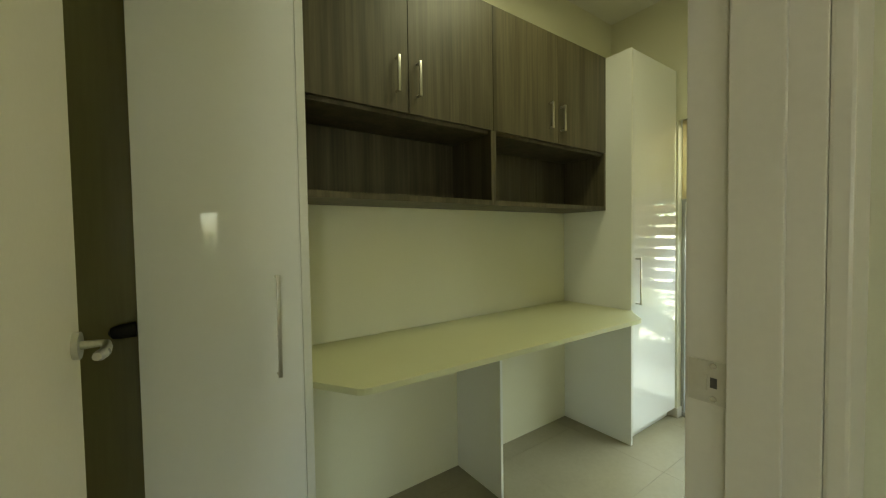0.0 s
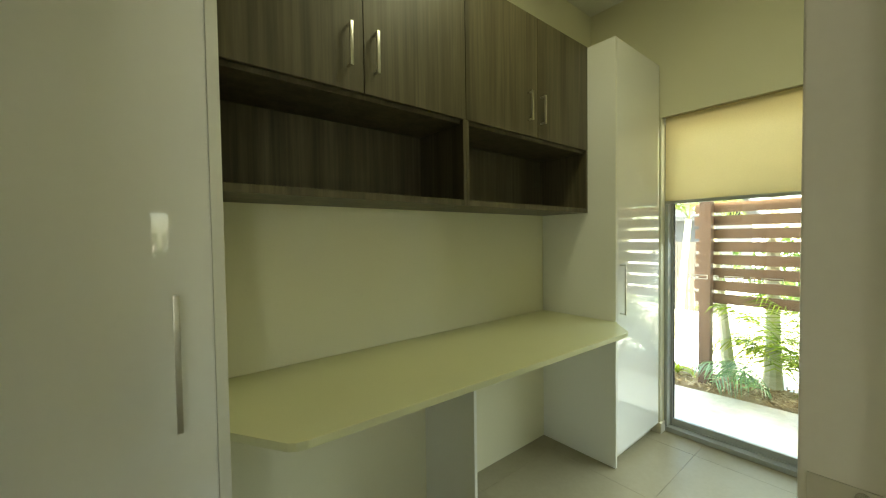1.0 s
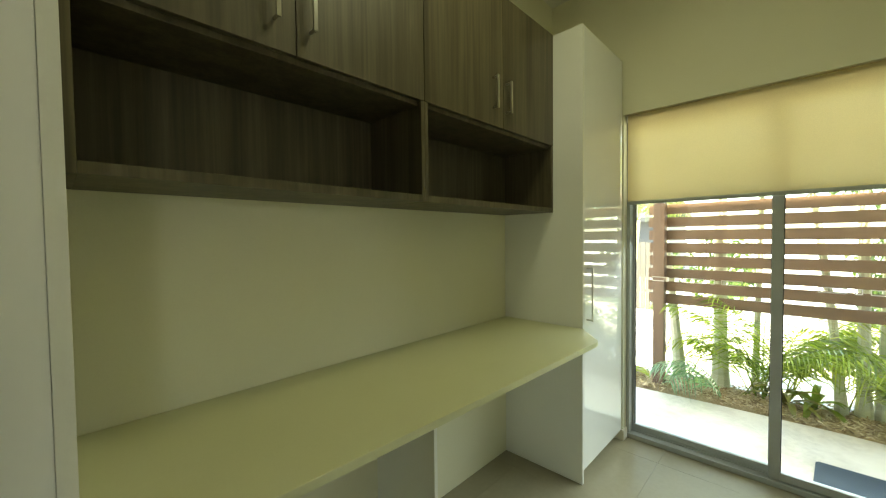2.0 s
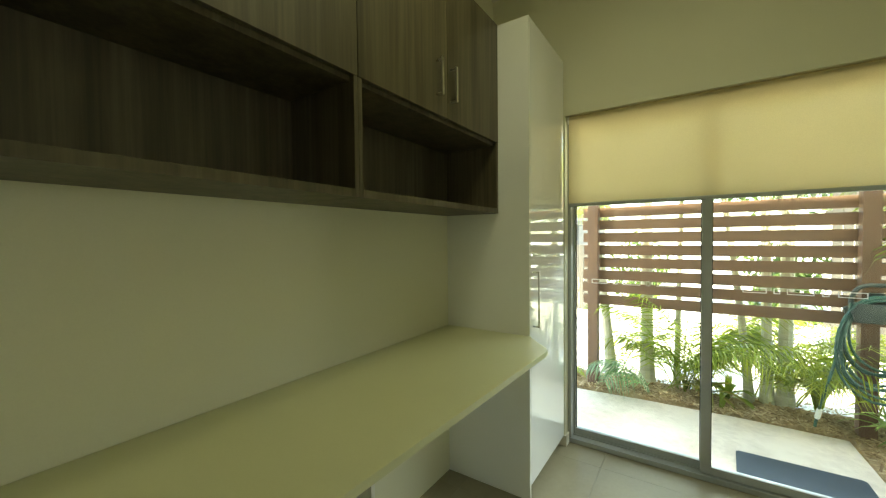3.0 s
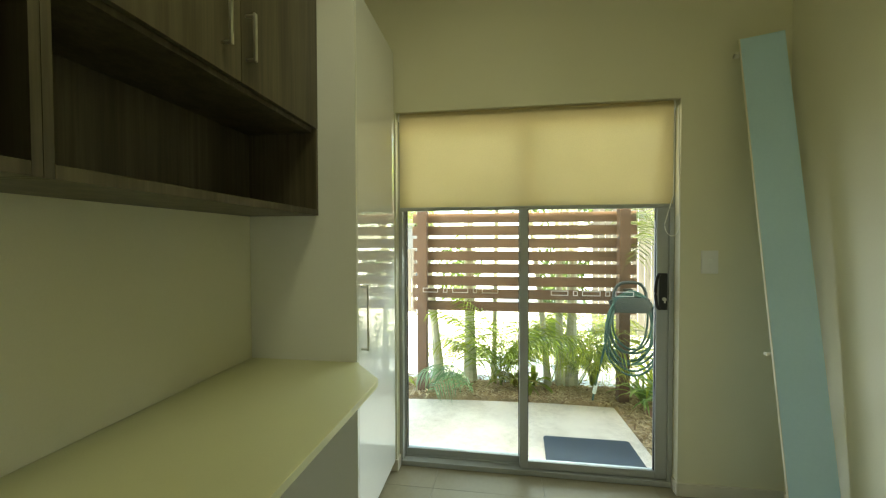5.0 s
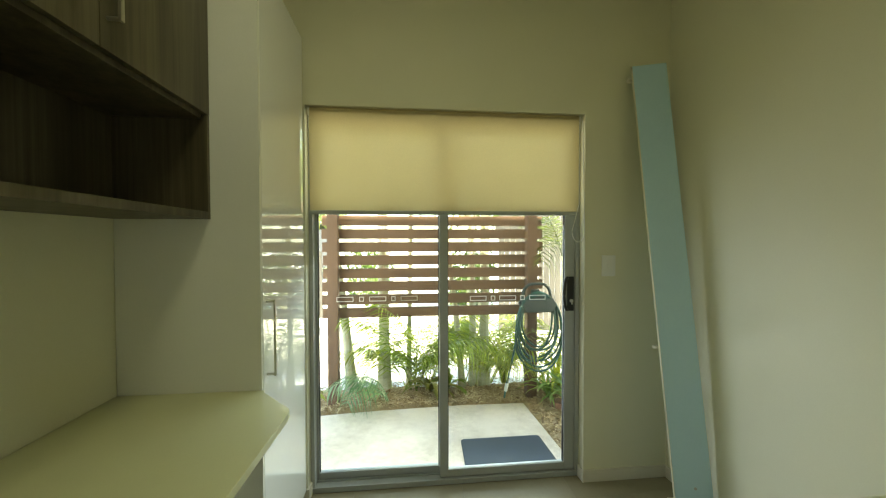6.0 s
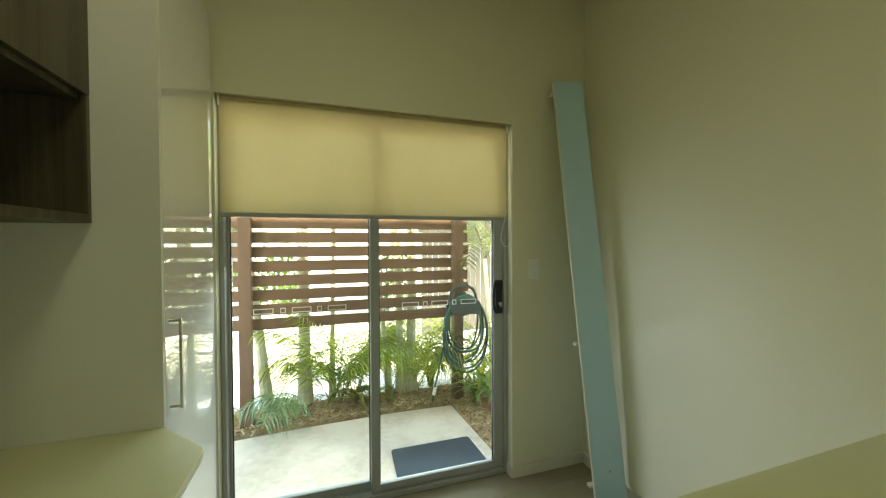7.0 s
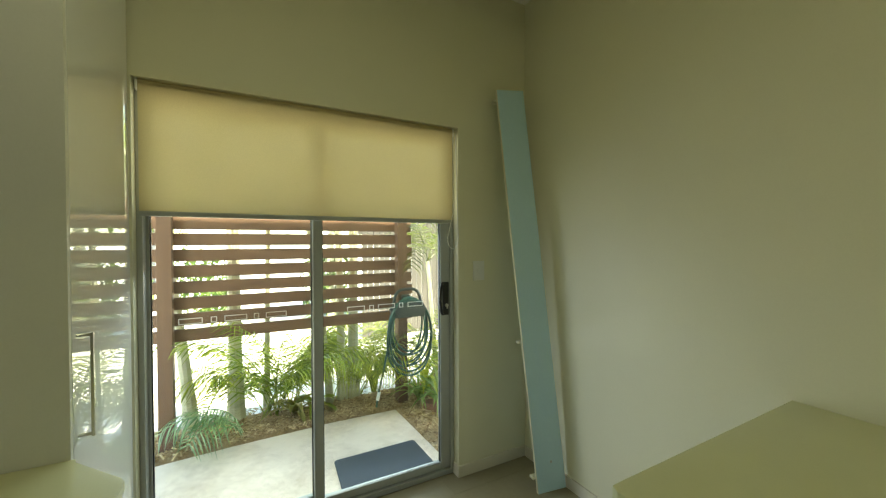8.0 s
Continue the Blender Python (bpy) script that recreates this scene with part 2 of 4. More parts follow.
def rod(bm, p0, p1, r0, r1=None, seg=12):
    p0, p1 = Vector(p0), Vector(p1)
    d = p1 - p0
    m = Matrix.Translation((p0 + p1) / 2) @ d.to_track_quat("Z", "Y").to_matrix().to_4x4()
    bmesh.ops.create_cone(bm, cap_ends=True, segments=seg, radius1=r0, radius2=r0 if r1 is None else r1, depth=d.length, matrix=m)
    return bm


def tube(bm, pts, radii, seg=8):
    pts = [Vector(p) for p in pts]
    if isinstance(radii, (int, float)):
        radii = [radii] * len(pts)
    rings = []
    for i, p in enumerate(pts):
        d = (pts[min(i + 1, len(pts) - 1)] - pts[max(i - 1, 0)]).normalized()
        q = d.to_track_quat("Z", "Y")
        rings.append([bm.verts.new(p + q @ Vector((radii[i] * math.cos(a), radii[i] * math.sin(a), 0)))
                      for a in (2 * math.pi * k / seg for k in range(seg))])
    for a, b in zip(rings, rings[1:]):
        for k in range(seg):
            bm.faces.new((a[k], a[(k + 1) % seg], b[(k + 1) % seg], b[k]))
    bm.faces.new(list(reversed(rings[0])))
    bm.faces.new(rings[-1])
    return bm


def prism(bm, outline, z0, z1, bevel=0.0):
    lo = [bm.verts.new((x, y, z0)) for x, y in outline]
    hi = [bm.verts.new((x, y, z1)) for x, y in outline]
    n = len(outline)
    fs = [bm.faces.new(list(reversed(lo))), bm.faces.new(hi)]
    for i in range(n):
        fs.append(bm.faces.new((lo[i], lo[(i + 1) % n], hi[(i + 1) % n], hi[i])))
    if bevel:
        bmesh.ops.bevel(bm, geom=list({e for f in fs for e in f.edges}), offset=bevel, segments=2, profile=0.6, affect="EDGES")
    return bm


def mesh_of(name, bm, material, smooth=True):
    bmesh.ops.recalc_face_normals(bm, faces=bm.faces[:])
    me = bpy.data.meshes.new(name)
    bm.to_mesh(me)
    bm.free()
    me.materials.append(material)
    if smooth:
        me.set_sharp_from_angle(angle=radians(35))
        for p in me.polygons:
            p.use_smooth = p.area < 0.006 or len(p.vertices) != 4
    return me


def part(name, bm, material, parent, label=""):
    ob = new(name, mesh_of(name, bm, material))
    if parent is not None:
        ob.parent = parent
        ob.matrix_parent_inverse = parent.matrix_basis.inverted()
    if label:
        ob["label"] = label
    return ob


def thing(name, at, label, category, group="", kind=""):
    ob = new(name)
    ob.empty_display_size = 0.05
    ob.matrix_basis = Matrix.Translation(at)
    return tagged(ob, label, category, group, kind)


def structure(name, bm, material, label, category):
    return tagged(new(name, mesh_of(name, bm, material)), label, category, kind="structure")


B = bmesh.new

# ---- the room: x east, y north ----
EAST, NORTH, SOUTH, CEIL = 2.99, 1.812, -0.735, 2.985
OP_S, OP_N, OP_H = -0.223, 1.318, 2.108      # the sliding door's opening
JAMB = 0.70                                  # the hinged doorway's east side
HINGE = -0.135                               # and its west side
DW0, DW1 = 0.222, 0.356                      # that wall's two faces
ALCOVE = 0.98

bm = B()
box(bm, -5.13, EAST + 0.23, -5.32, NORTH + 0.12, -0.30, -0.008)
floor = structure("floor", bm, grout_mat, "grey porcelain tiled floor with fine joints", "floor")

bm = B()
box(bm, -5.0, EAST + 0.2, NORTH, NORTH + 0.12, -0.008, CEIL)
structure("wall_north", bm, wall_paint, "cream-painted plaster wall behind the cabinets", "wall")
bm = B()
box(bm, EAST, EAST + 0.2, SOUTH - 0.12, OP_S, -0.2, CEIL)
box(bm, EAST, EAST + 0.2, OP_N, NORTH, -0.2, CEIL)
box(bm, EAST, EAST + 0.2, OP_S, OP_N, OP_H, CEIL)
structure("wall_east", bm, wall_paint, "cream-painted plaster wall with the sliding door's opening", "wall")
bm = B()
box(bm, ALCOVE - 0.12, EAST, SOUTH - 0.12, SOUTH, -0.008, CEIL)
structure("wall_south", bm, wall_paint, "cream-painted plaster wall, plain and matt", "wall")
bm = B()
box(bm, ALCOVE - 0.12, ALCOVE, SOUTH, DW0, -0.008, CEIL)
box(bm, JAMB + 0.02, ALCOVE, DW0, DW1, -0.008, CEIL)
box(bm, -5.0, HINGE - 0.02, DW0, DW1, -0.008, CEIL)
box(bm, HINGE - 0.02, JAMB + 0.02, DW0, DW1, 2.08, CEIL)
structure("wall_doorway", bm, wall_paint, "cream-painted wall with the open doorway to the hall", "wall")
WW = (-3.4, -2.4, 1.10, 2.10)               # unseen west window, added for a fill lamp: y, y, z, z
bm = B()
box(bm, -5.12, -5.0, -5.32, WW[0], -0.008, CEIL)
box(bm, -5.12, -5.0, WW[1], NORTH + 0.12, -0.008, CEIL)
box(bm, -5.12, -5.0, WW[0], WW[1], -0.008, WW[2])
box(bm, -5.12, -5.0, WW[0], WW[1], WW[3], CEIL)
structure("wall_west", bm, wall_paint, "unseen cream-painted plaster wall with an added window opening", "wall")
HW0, HW1, HWZ0, HWZ1 = 0.425, 0.715, 0.90, 1.84
SW = (-2.85, -1.85, 1.10, 2.10)             # unseen south window, added for a fill lamp
bm = B()
box(bm, -5.0, SW[0], -5.32, -5.2, -0.008, CEIL)
box(bm, SW[0], SW[1], -5.32, -5.2, -0.008, SW[2])
box(bm, SW[0], SW[1], -5.32, -5.2, SW[3], CEIL)
box(bm, SW[1], HW0, -5.32, -5.2, -0.008, CEIL)
box(bm, HW1, ALCOVE, -5.32, -5.2, -0.008, CEIL)
box(bm, HW0, HW1, -5.32, -5.2, -0.008, HWZ0)
box(bm, HW0, HW1, -5.32, -5.2, HWZ1, CEIL)
box(bm, ALCOVE - 0.12, ALCOVE, -5.2, SOUTH - 0.12, -0.008, CEIL)
structure("wall_hall", bm, wall_paint, "cream-painted hall walls with a small window opening", "wall")
win = thing("window_1", (0.66, -5.26, 1.07), "small hall window behind a diamond security mesh", "window", kind="structure")
for b in ((HW0, HW0 + 0.03, HWZ0, HWZ1), (HW1 - 0.03, HW1, HWZ0, HWZ1), (HW0 + 0.03, HW1 - 0.03, HWZ0, HWZ0 + 0.03), (HW0 + 0.03, HW1 - 0.03, HWZ1 - 0.03, HWZ1)):
    part("window_frame", box(B(), b[0], b[1], -5.29, -5.25, b[2], b[3], 0.002), alu_mat, win)
bm = B()
for k in range(-14, 15):
    for sg in (-1, 1):
        x0, x1 = HW0 + 0.03, HW1 - 0.03
        za = (HWZ0 + HWZ1) / 2 + k * 0.065 - sg * (x1 - x0) / 2
        a, b = Vector((x0, -5.265, za)), Vector((x1, -5.265, za + sg * (x1 - x0)))
        lo, hi = HWZ0 + 0.03, HWZ1 - 0.03
        if max(a.z, b.z) < lo or min(a.z, b.z) > hi:
            continue
        ts = sorted(max(0.0, min(1.0, (q - a.z) / (b.z - a.z))) for q in (lo, hi))
        if ts[1] - ts[0] > 0.05:
            rod(bm, a.lerp(b, ts[0]), a.lerp(b, ts[1]), 0.005, seg=5)
part("security_mesh", bm, alu_mat, win, "diamond security mesh")
# two unseen hall windows, added around the fill lamps
win3 = thing("added_window_3", (-2.35, -5.26, 0.80), "unseen aluminium-framed hall window, added for a fill lamp", "window", kind="structure")
for b in ((SW[0], SW[0] + 0.04, SW[2], SW[3]), (SW[1] - 0.04, SW[1], SW[2], SW[3]), (SW[0] + 0.04, SW[1] - 0.04, SW[2], SW[2] + 0.04), (SW[0] + 0.04, SW[1] - 0.04, SW[3] - 0.04, SW[3])):
    part("window_frame", box(B(), b[0], b[1], -5.30, -5.24, b[2], b[3], 0.002), alu_mat, win3)
pane3 = part("pane", box(B(), SW[0] + 0.035, SW[1] - 0.035, -5.272, -5.268, SW[2] + 0.035, SW[3] - 0.035), glass_mat, win3)
pane3.visible_shadow = False
win2 = thing("added_window_2", (-5.06, -2.9, 0.80), "unseen aluminium-framed hall window, added for a fill lamp", "window", kind="structure")
for b in ((WW[0], WW[0] + 0.04, WW[2], WW[3]), (WW[1] - 0.04, WW[1], WW[2], WW[3]), (WW[0] + 0.04, WW[1] - 0.04, WW[2], WW[2] + 0.04), (WW[0] + 0.04, WW[1] - 0.04, WW[3] - 0.04, WW[3])):
    part("window_frame", box(B(), -5.10, -5.04, b[0], b[1], b[2], b[3], 0.002), alu_mat, win2)
pane2 = part("pane", box(B(), -5.072, -5.068, WW[0] + 0.035, WW[1] - 0.035, WW[2] + 0.035, WW[3] - 0.035), glass_mat, win2)
pane2.visible_shadow = False
bm = B()
box(bm, -5.12, EAST + 0.2, -5.32, NORTH + 0.12, CEIL, CEIL + 0.15)
structure("ceiling", bm, ceiling_paint, "off-white painted flat plasterboard ceiling", "ceiling")
# unseen roof, its overhangs added to keep sun off slab and west window
bm = B()
box(bm, -6.4, EAST + 0.50, -5.8, NORTH + 1.5, CEIL + 0.15, CEIL + 0.33)
structure("roof", bm, roof_mat, "unseen dark flat roof, sized to shade slab and west window", "roof")

# doorway lining and its strike plate
lining = tagged(new("doorway_lining"), "white-painted timber door lining with a stop", "door frame", kind="structure")
bm = B()
box(bm, JAMB, JAMB + 0.0198, DW0 - 0.003, DW1 + 0.003, -0.006, 2.08, 0.002)
part("jamb", bm, trim_paint, lining)
bm = B()
box(bm, JAMB - 0.011, JAMB, DW0 + 0.03, 0.307, -0.006, 2.04, 0.002)
part("stop", bm, trim_paint, lining)
bm = B()
box(bm, HINGE - 0.0198, HINGE, DW0 - 0.003, DW1 + 0.003, -0.006, 2.08, 0.002)
part("jamb", bm, trim_paint, lining)
bm = B()
box(bm, HINGE, JAMB, DW0 - 0.003, DW1 + 0.003, 2.06, 2.08, 0.002)
part("head", bm, trim_paint, lining)
bm = B()
box(bm, JAMB + 0.003, JAMB + 0.110, DW0 - 0.024, DW0 - 0.003, -0.006, 2.14, 0.004)
part("architrave", bm, trim_paint, lining)
plate = part("strike_plate", box(B(), JAMB - 0.0022, JAMB, 0.3085, 0.3535, 1.090, 1.148, 0.0008), plate_mat, lining, "brushed steel strike plate")
# no cut recess: the latch hole's shade is a dark chip on the plate
part("latch_hole", box(B(), JAMB - 0.0032, JAMB - 0.0023, 0.319, 0.327, 1.112, 1.126, 0.0003), hole_shade, plate)
part("latch_lip", box(B(), JAMB - 0.0045, JAMB - 0.0022, 0.3295, 0.334, 1.108, 1.130, 0.0008), plate_mat, plate)
for z in (1.097, 1.142):
    part("screw", rod(B(), (JAMB - 0.0036, 0.3235, z), (JAMB - 0.0022, 0.3235, z), 0.0042, seg=10), steel_mat, plate)

# skirting
for nm, b in (("baseboard", (EAST - 0.012, EAST, SOUTH, OP_S, 0, 0.068)), ("baseboard", (EAST - 0.012, EAST, OP_N - 0.001, OP_N + 0.10, 0, 0.068)),
              ("baseboard", (1.62, EAST - 0.012, SOUTH, SOUTH + 0.012, 0, 0.068)), ("baseboard", (EAST - 0.012, 3.045, OP_S, OP_S + 0.010, 0, 0.068)),
              ("baseboard", (EAST - 0.012, 3.045, OP_N - 0.010, OP_N, 0, 0.068))):
    structure(nm, box(B(), *b, 0.002), trim_paint, "low white-painted skirting board along the wall", "baseboard")

# ---- the sliding door ----
slider = thing("door_1", (3.08, 0.55, 0), "closed grey aluminium sliding glass door", "sliding door", kind="structure")
FX0, FX1 = 3.048, 3.150
part("sill_track", box(B(), FX0 - 0.004, FX1, OP_S, OP_N, 0.0, 0.030, 0.002), alu_mat, slider)
part("track_rail", box(B(), FX0 + 0.045, FX0 + 0.051, OP_S + 0.02, OP_N - 0.02, 0.030, 0.040), alu_mat, slider)
part("head_rail", box(B(), FX0, FX1, OP_S, OP_N, 2.070, 2.110, 0.002), alu_mat, slider)
part("side_frame", box(B(), FX0, FX1, OP_N - 0.022, OP_N - 0.001, 0.030, 2.070, 0.002), alu_mat, slider)
part("side_frame", box(B(), FX0, FX1, OP_S + 0.001, OP_S + 0.026, 0.030, 2.070, 0.002), alu_mat, slider)


def leaf(name, y0, y1, x0, x1, s0, s1, label):
    lf = part(name, box(B(), x0, x1, y0, y0 + s0, 0.034, 2.065, 0.003), alu_mat, slider, label)
    part("stile", box(B(), x0, x1, y1 - s1, y1, 0.034, 2.065, 0.003), alu_mat, lf)
    part("bottom_rail", box(B(), x0 + 0.002, x1 - 0.002, y0 + s0, y1 - s1, 0.034, 0.075, 0.003), alu_mat, lf)
    part("top_rail", box(B(), x0 + 0.002, x1 - 0.002, y0 + s0, y1 - s1, 2.02, 2.065, 0.003), alu_mat, lf)
    xm = (x0 + x1) / 2
    for ya in (y0 + s0 + 0.0002, y1 - s1 - 0.0042):
        part("gasket", box(B(), xm - 0.007, xm + 0.007, ya, ya + 0.004, 0.0752, 2.0198), black_plastic, lf, "black rubber glazing seal")
    pane = part("pane", box(B(), xm - 0.002, xm + 0.002, y0 + s0 - 0.005, y1 - s1 + 0.005, 0.07, 2.035), glass_mat, lf)
    pane.visible_shadow = False
    return lf, xm


fixed, xf = leaf("fixed_leaf", 0.555, OP_N - 0.020, 3.104, 3.140, 0.046, 0.014, "fixed glazed leaf")
moving, xm = leaf("sliding_leaf", OP_S + 0.024, 0.601, 3.060, 3.096, 0.062, 0.046, "sliding glazed leaf")
# outlined rectangles of white film on both panes
for lf, x, spans in ((fixed, xf - 0.0032, ((1.185, 1.090), (1.058, 1.032), (1.002, 0.905), (0.876, 0.852), (0.822, 0.725))),
                     (moving, xm - 0.0032, ((0.425, 0.328), (0.302, 0.276), (0.252, 0.152), (0.126, 0.100), (0.072, -0.026)))):
    for ya, yb in spans:
        bm = B()
        z0, z1, w = 1.046, 1.074, 0.0042
        box(bm, x, x + 0.0008, yb, ya, z0, z0 + w)
        box(bm, x, x + 0.0008, yb, ya, z1 - w, z1)
        box(bm, x, x + 0.0008, yb, yb + w, z0 + w, z1 - w)
        box(bm, x, x + 0.0008, ya - w, ya, z0 + w, z1 - w)
        part("safety_decal", bm, decal_mat, lf, "white outlined film rectangle")
# black D-shaped pull with its lock
bm = B()
box(bm, 3.050, 3.062, -0.190, -0.150, 0.980, 1.182, 0.004)
pull = part("pull_handle", bm, black_plastic, moving, "black plastic D pull")
pts = [(3.052 - 0.022 * math.sin(a), -0.150 + 0.030 * math.sin(a), 1.081 + 0.094 * math.cos(a)) for a in (math.pi * i / 14 for i in range(15))]
part("grip", tube(B(), pts, 0.0085, 10), black_plastic, pull)
part("lock_barrel", rod(B(), (3.040, -0.172, 1.040), (3.051, -0.172, 1.040), 0.010, seg=16), steel_mat, pull)
part("snib", box(B(), 3.036, 3.041, -0.176, -0.168, 1.020, 1.046, 0.001), steel_mat, pull)

# roller blind in the reveal
blind = thing("roller_blind", (3.02, 0.55, 1.55), "half-drawn yellowish cream fabric roller blind in the door's opening", "blind")
NB, NS = 1.298, -0.193
BX = 3.006                                   # the fabric's plane
bm = B()
nseg = 24
vs = [[bm.verts.new((BX + 0.0025 * math.sin(i * 0.9) * (k / 5.0) * 0.4, NS + (NB - NS) * i / nseg, 2.092 - (2.092 - 1.553) * k / 5)) for i in range(nseg + 1)] for k in range(6)]
for k in range(5):
    for i in range(nseg):
        bm.faces.new((vs[k][i], vs[k][i + 1], vs[k + 1][i + 1], vs[k + 1][i]))
bmesh.ops.solidify(bm, geom=bm.faces[:], thickness=0.0008)
part("fabric", bm, blind_mat, blind)
part("roller", rod(B(), (BX + 0.0185, NS, 2.088), (BX + 0.0185, NB, 2.088), 0.018, seg=24), blind_mat, blind)
part("bottom_bar", box(B(), BX - 0.008, BX + 0.008, NS, NB, 1.535, 1.557, 0.004), alu_mat, blind, "grey aluminium bottom bar")
for y in (NS - 0.012, NB + 0.002):
    part("bracket", box(B(), BX + 0.004, BX + 0.036, y, y + 0.008, 2.062, 2.107, 0.002), white_plastic, blind)
pts = [(BX - 0.030, -0.178 + 0.037 * math.cos(a), 1.448 + 0.063 * math.sin(a)) for a in (math.pi + math.pi * i / 14 for i in range(15))]
pts = [(BX + 0.010, -0.2195, 2.08), (BX - 0.014, -0.2195, 1.60)] + pts + [(BX - 0.016, -0.188, 1.60), (BX - 0.004, -0.197, 2.08)]
part("bead_chain", tube(B(), pts, 0.0026, 6), white_plastic, blind, "white bead chain loop")

# light switch on the east wall
sw = thing("light_switch", (EAST, -0.36, 1.19), "white plastic light switch plate on the wall", "light switch")
part("plate", box(B(), EAST - 0.009, EAST, -0.405, -0.324, 1.188, 1.308, 0.003), white_plastic, sw)
part("rocker", box(B(), EAST - 0.013, EAST - 0.0085, -0.375, -0.354, 1.235, 1.262, 0.002), white_plastic, sw)

# round ceiling light in the middle of the room
fitting = thing("ceiling_light", (1.50, 0.89, CEIL), "round white ceiling light, switched on", "ceiling light")
part("base_ring", rod(B(), (1.50, 0.89, CEIL - 0.03), (1.50, 0.89, CEIL), 0.285, seg=56), white_plastic, fitting)
bm = B()
bmesh.ops.create_uvsphere(bm, u_segments=32, v_segments=12, radius=0.27, matrix=Matrix.Translation((1.50, 0.89, CEIL - 0.031)) @ Matrix.Diagonal((1, 1, 0.20, 1)))
bmesh.ops.delete(bm, geom=[v for v in bm.verts if v.co.z > CEIL - 0.0305], context="VERTS")
opal, ont, ob_, oo_ = nodes_of("opal_diffuser")
ob_.inputs["Base Color"].default_value = (0.85, 0.85, 0.8, 1)
ob_.inputs["Roughness"].default_value = 0.3
ob_.inputs["Emission Color"].default_value = (1.0, 0.97, 0.78, 1)
ob_.inputs["Emission Strength"].default_value = 0.25
part("diffuser", bm, opal, fitting, "glowing opal diffuser")

# ---- cabinets ----
def bar_handle(bm, axis_from, axis_to, stand, r=0.006):
    """A square bar pull on two feet; stand is the vector from the bar to the door."""
    a, b, s = Vector(axis_from), Vector(axis_to), Vector(stand)
    d = (b - a).normalized()
    c0 = a.lerp(b, 0.5)
    L = (b - a).length
    q = Matrix.Translation(c0) @ d.to_track_quat("Z", "Y").to_matrix().to_4x4()
    box(bm, -r, r, -r * 0.6, r * 0.6, -L / 2, L / 2, 0.0012, q)
    for p in (a + d * r, b - d * r):
        rod(bm, p, p + s, r * 0.8, seg=10)
    return bm


FRONT = 1.321
tall = thing("tall_cabinet", (2.67, 1.56, 0), "gloss white tall cupboard beside the glass door", "cabinet")
body = B()
box(body, 2.372, 2.388, FRONT, NORTH - 0.002, 0.001, 2.440, 0.001)
box(body, 2.3885, 2.966, FRONT + 0.022, NORTH - 0.002, 0.072, 2.440, 0.001)
part("body", body, melamine, tall)
tdoor = part("door", box(B(), 2.3905, 2.964, FRONT, FRONT + 0.019, 0.074, 2.438, 0.0015), gloss_white, tall, "high-gloss white door")
part("handle", bar_handle(B(), (2.424, FRONT - 0.032, 0.882), (2.424, FRONT - 0.032, 1.172), (0, 0.032, 0), 0.006), steel_mat, tdoor, "slim brushed steel bar handle")
part("kickboard", box(B(), 2.3885, 2.964, FRONT + 0.050, FRONT + 0.066, 0.001, 0.071, 0.001), melamine, tall)

LF = 1.372
pantry = thing("tall_cabinet", (0.24, 1.6, 0), "gloss white tall cupboard at the desk's end", "cabinet")
body = B()
box(body, 0.020, 0.434, LF + 0.022, NORTH - 0.002, 0.072, 2.44, 0.001)
box(body, 0.4345, 0.461, LF - 0.002, NORTH - 0.002, 0.001, 2.44, 0.001)
part("body", body, melamine, pantry)
pdoor = part("door", box(B(), 0.021, 0.4341, LF, LF + 0.019, 0.074, 2.438, 0.0015), gloss_white, pantry, "high-gloss white door")
part("handle", bar_handle(B(), (0.358, LF - 0.030, 0.897), (0.358, LF - 0.030, 1.213), (0, 0.030, 0), 0.006), steel_mat, pdoor, "slim brushed steel bar handle")
part("kickboard", box(B(), 0.020, 0.434, LF + 0.050, LF + 0.066, 0.001, 0.071, 0.001), melamine, pantry)

dark_unit = thing("dark_cabinet", (-0.3, 1.6, 0), "glossy dark brown tall panel cupboard beside the white one", "cabinet")
part("body", box(B(), -0.62, 0.017, 1.475, NORTH - 0.002, 0.001, 2.44, 0.002), melamine, dark_unit)
part("door", box(B(), -0.618, 0.016, 1.455, 1.474, 0.02, 2.438, 0.0015), dark_gloss, dark_unit, "dark gloss door")
# black bar in place of the dark reflection on this gloss door
grip = B()
tube(grip, [(-0.040, 1.436, 1.079), (-0.036, 1.434, 1.080), (-0.020, 1.433, 1.082), (0.014, 1.433, 1.084)], [0.008, 0.015, 0.019, 0.020], 14)
box(grip, -0.006, 0.008, 1.434, 1.4552, 1.075, 1.091, 0.002)
part("handle", grip, black_plastic, dark_unit, "black bar standing in for a mirrored dark shape")

# overhead cupboards with open shelves below
UF = 1.487


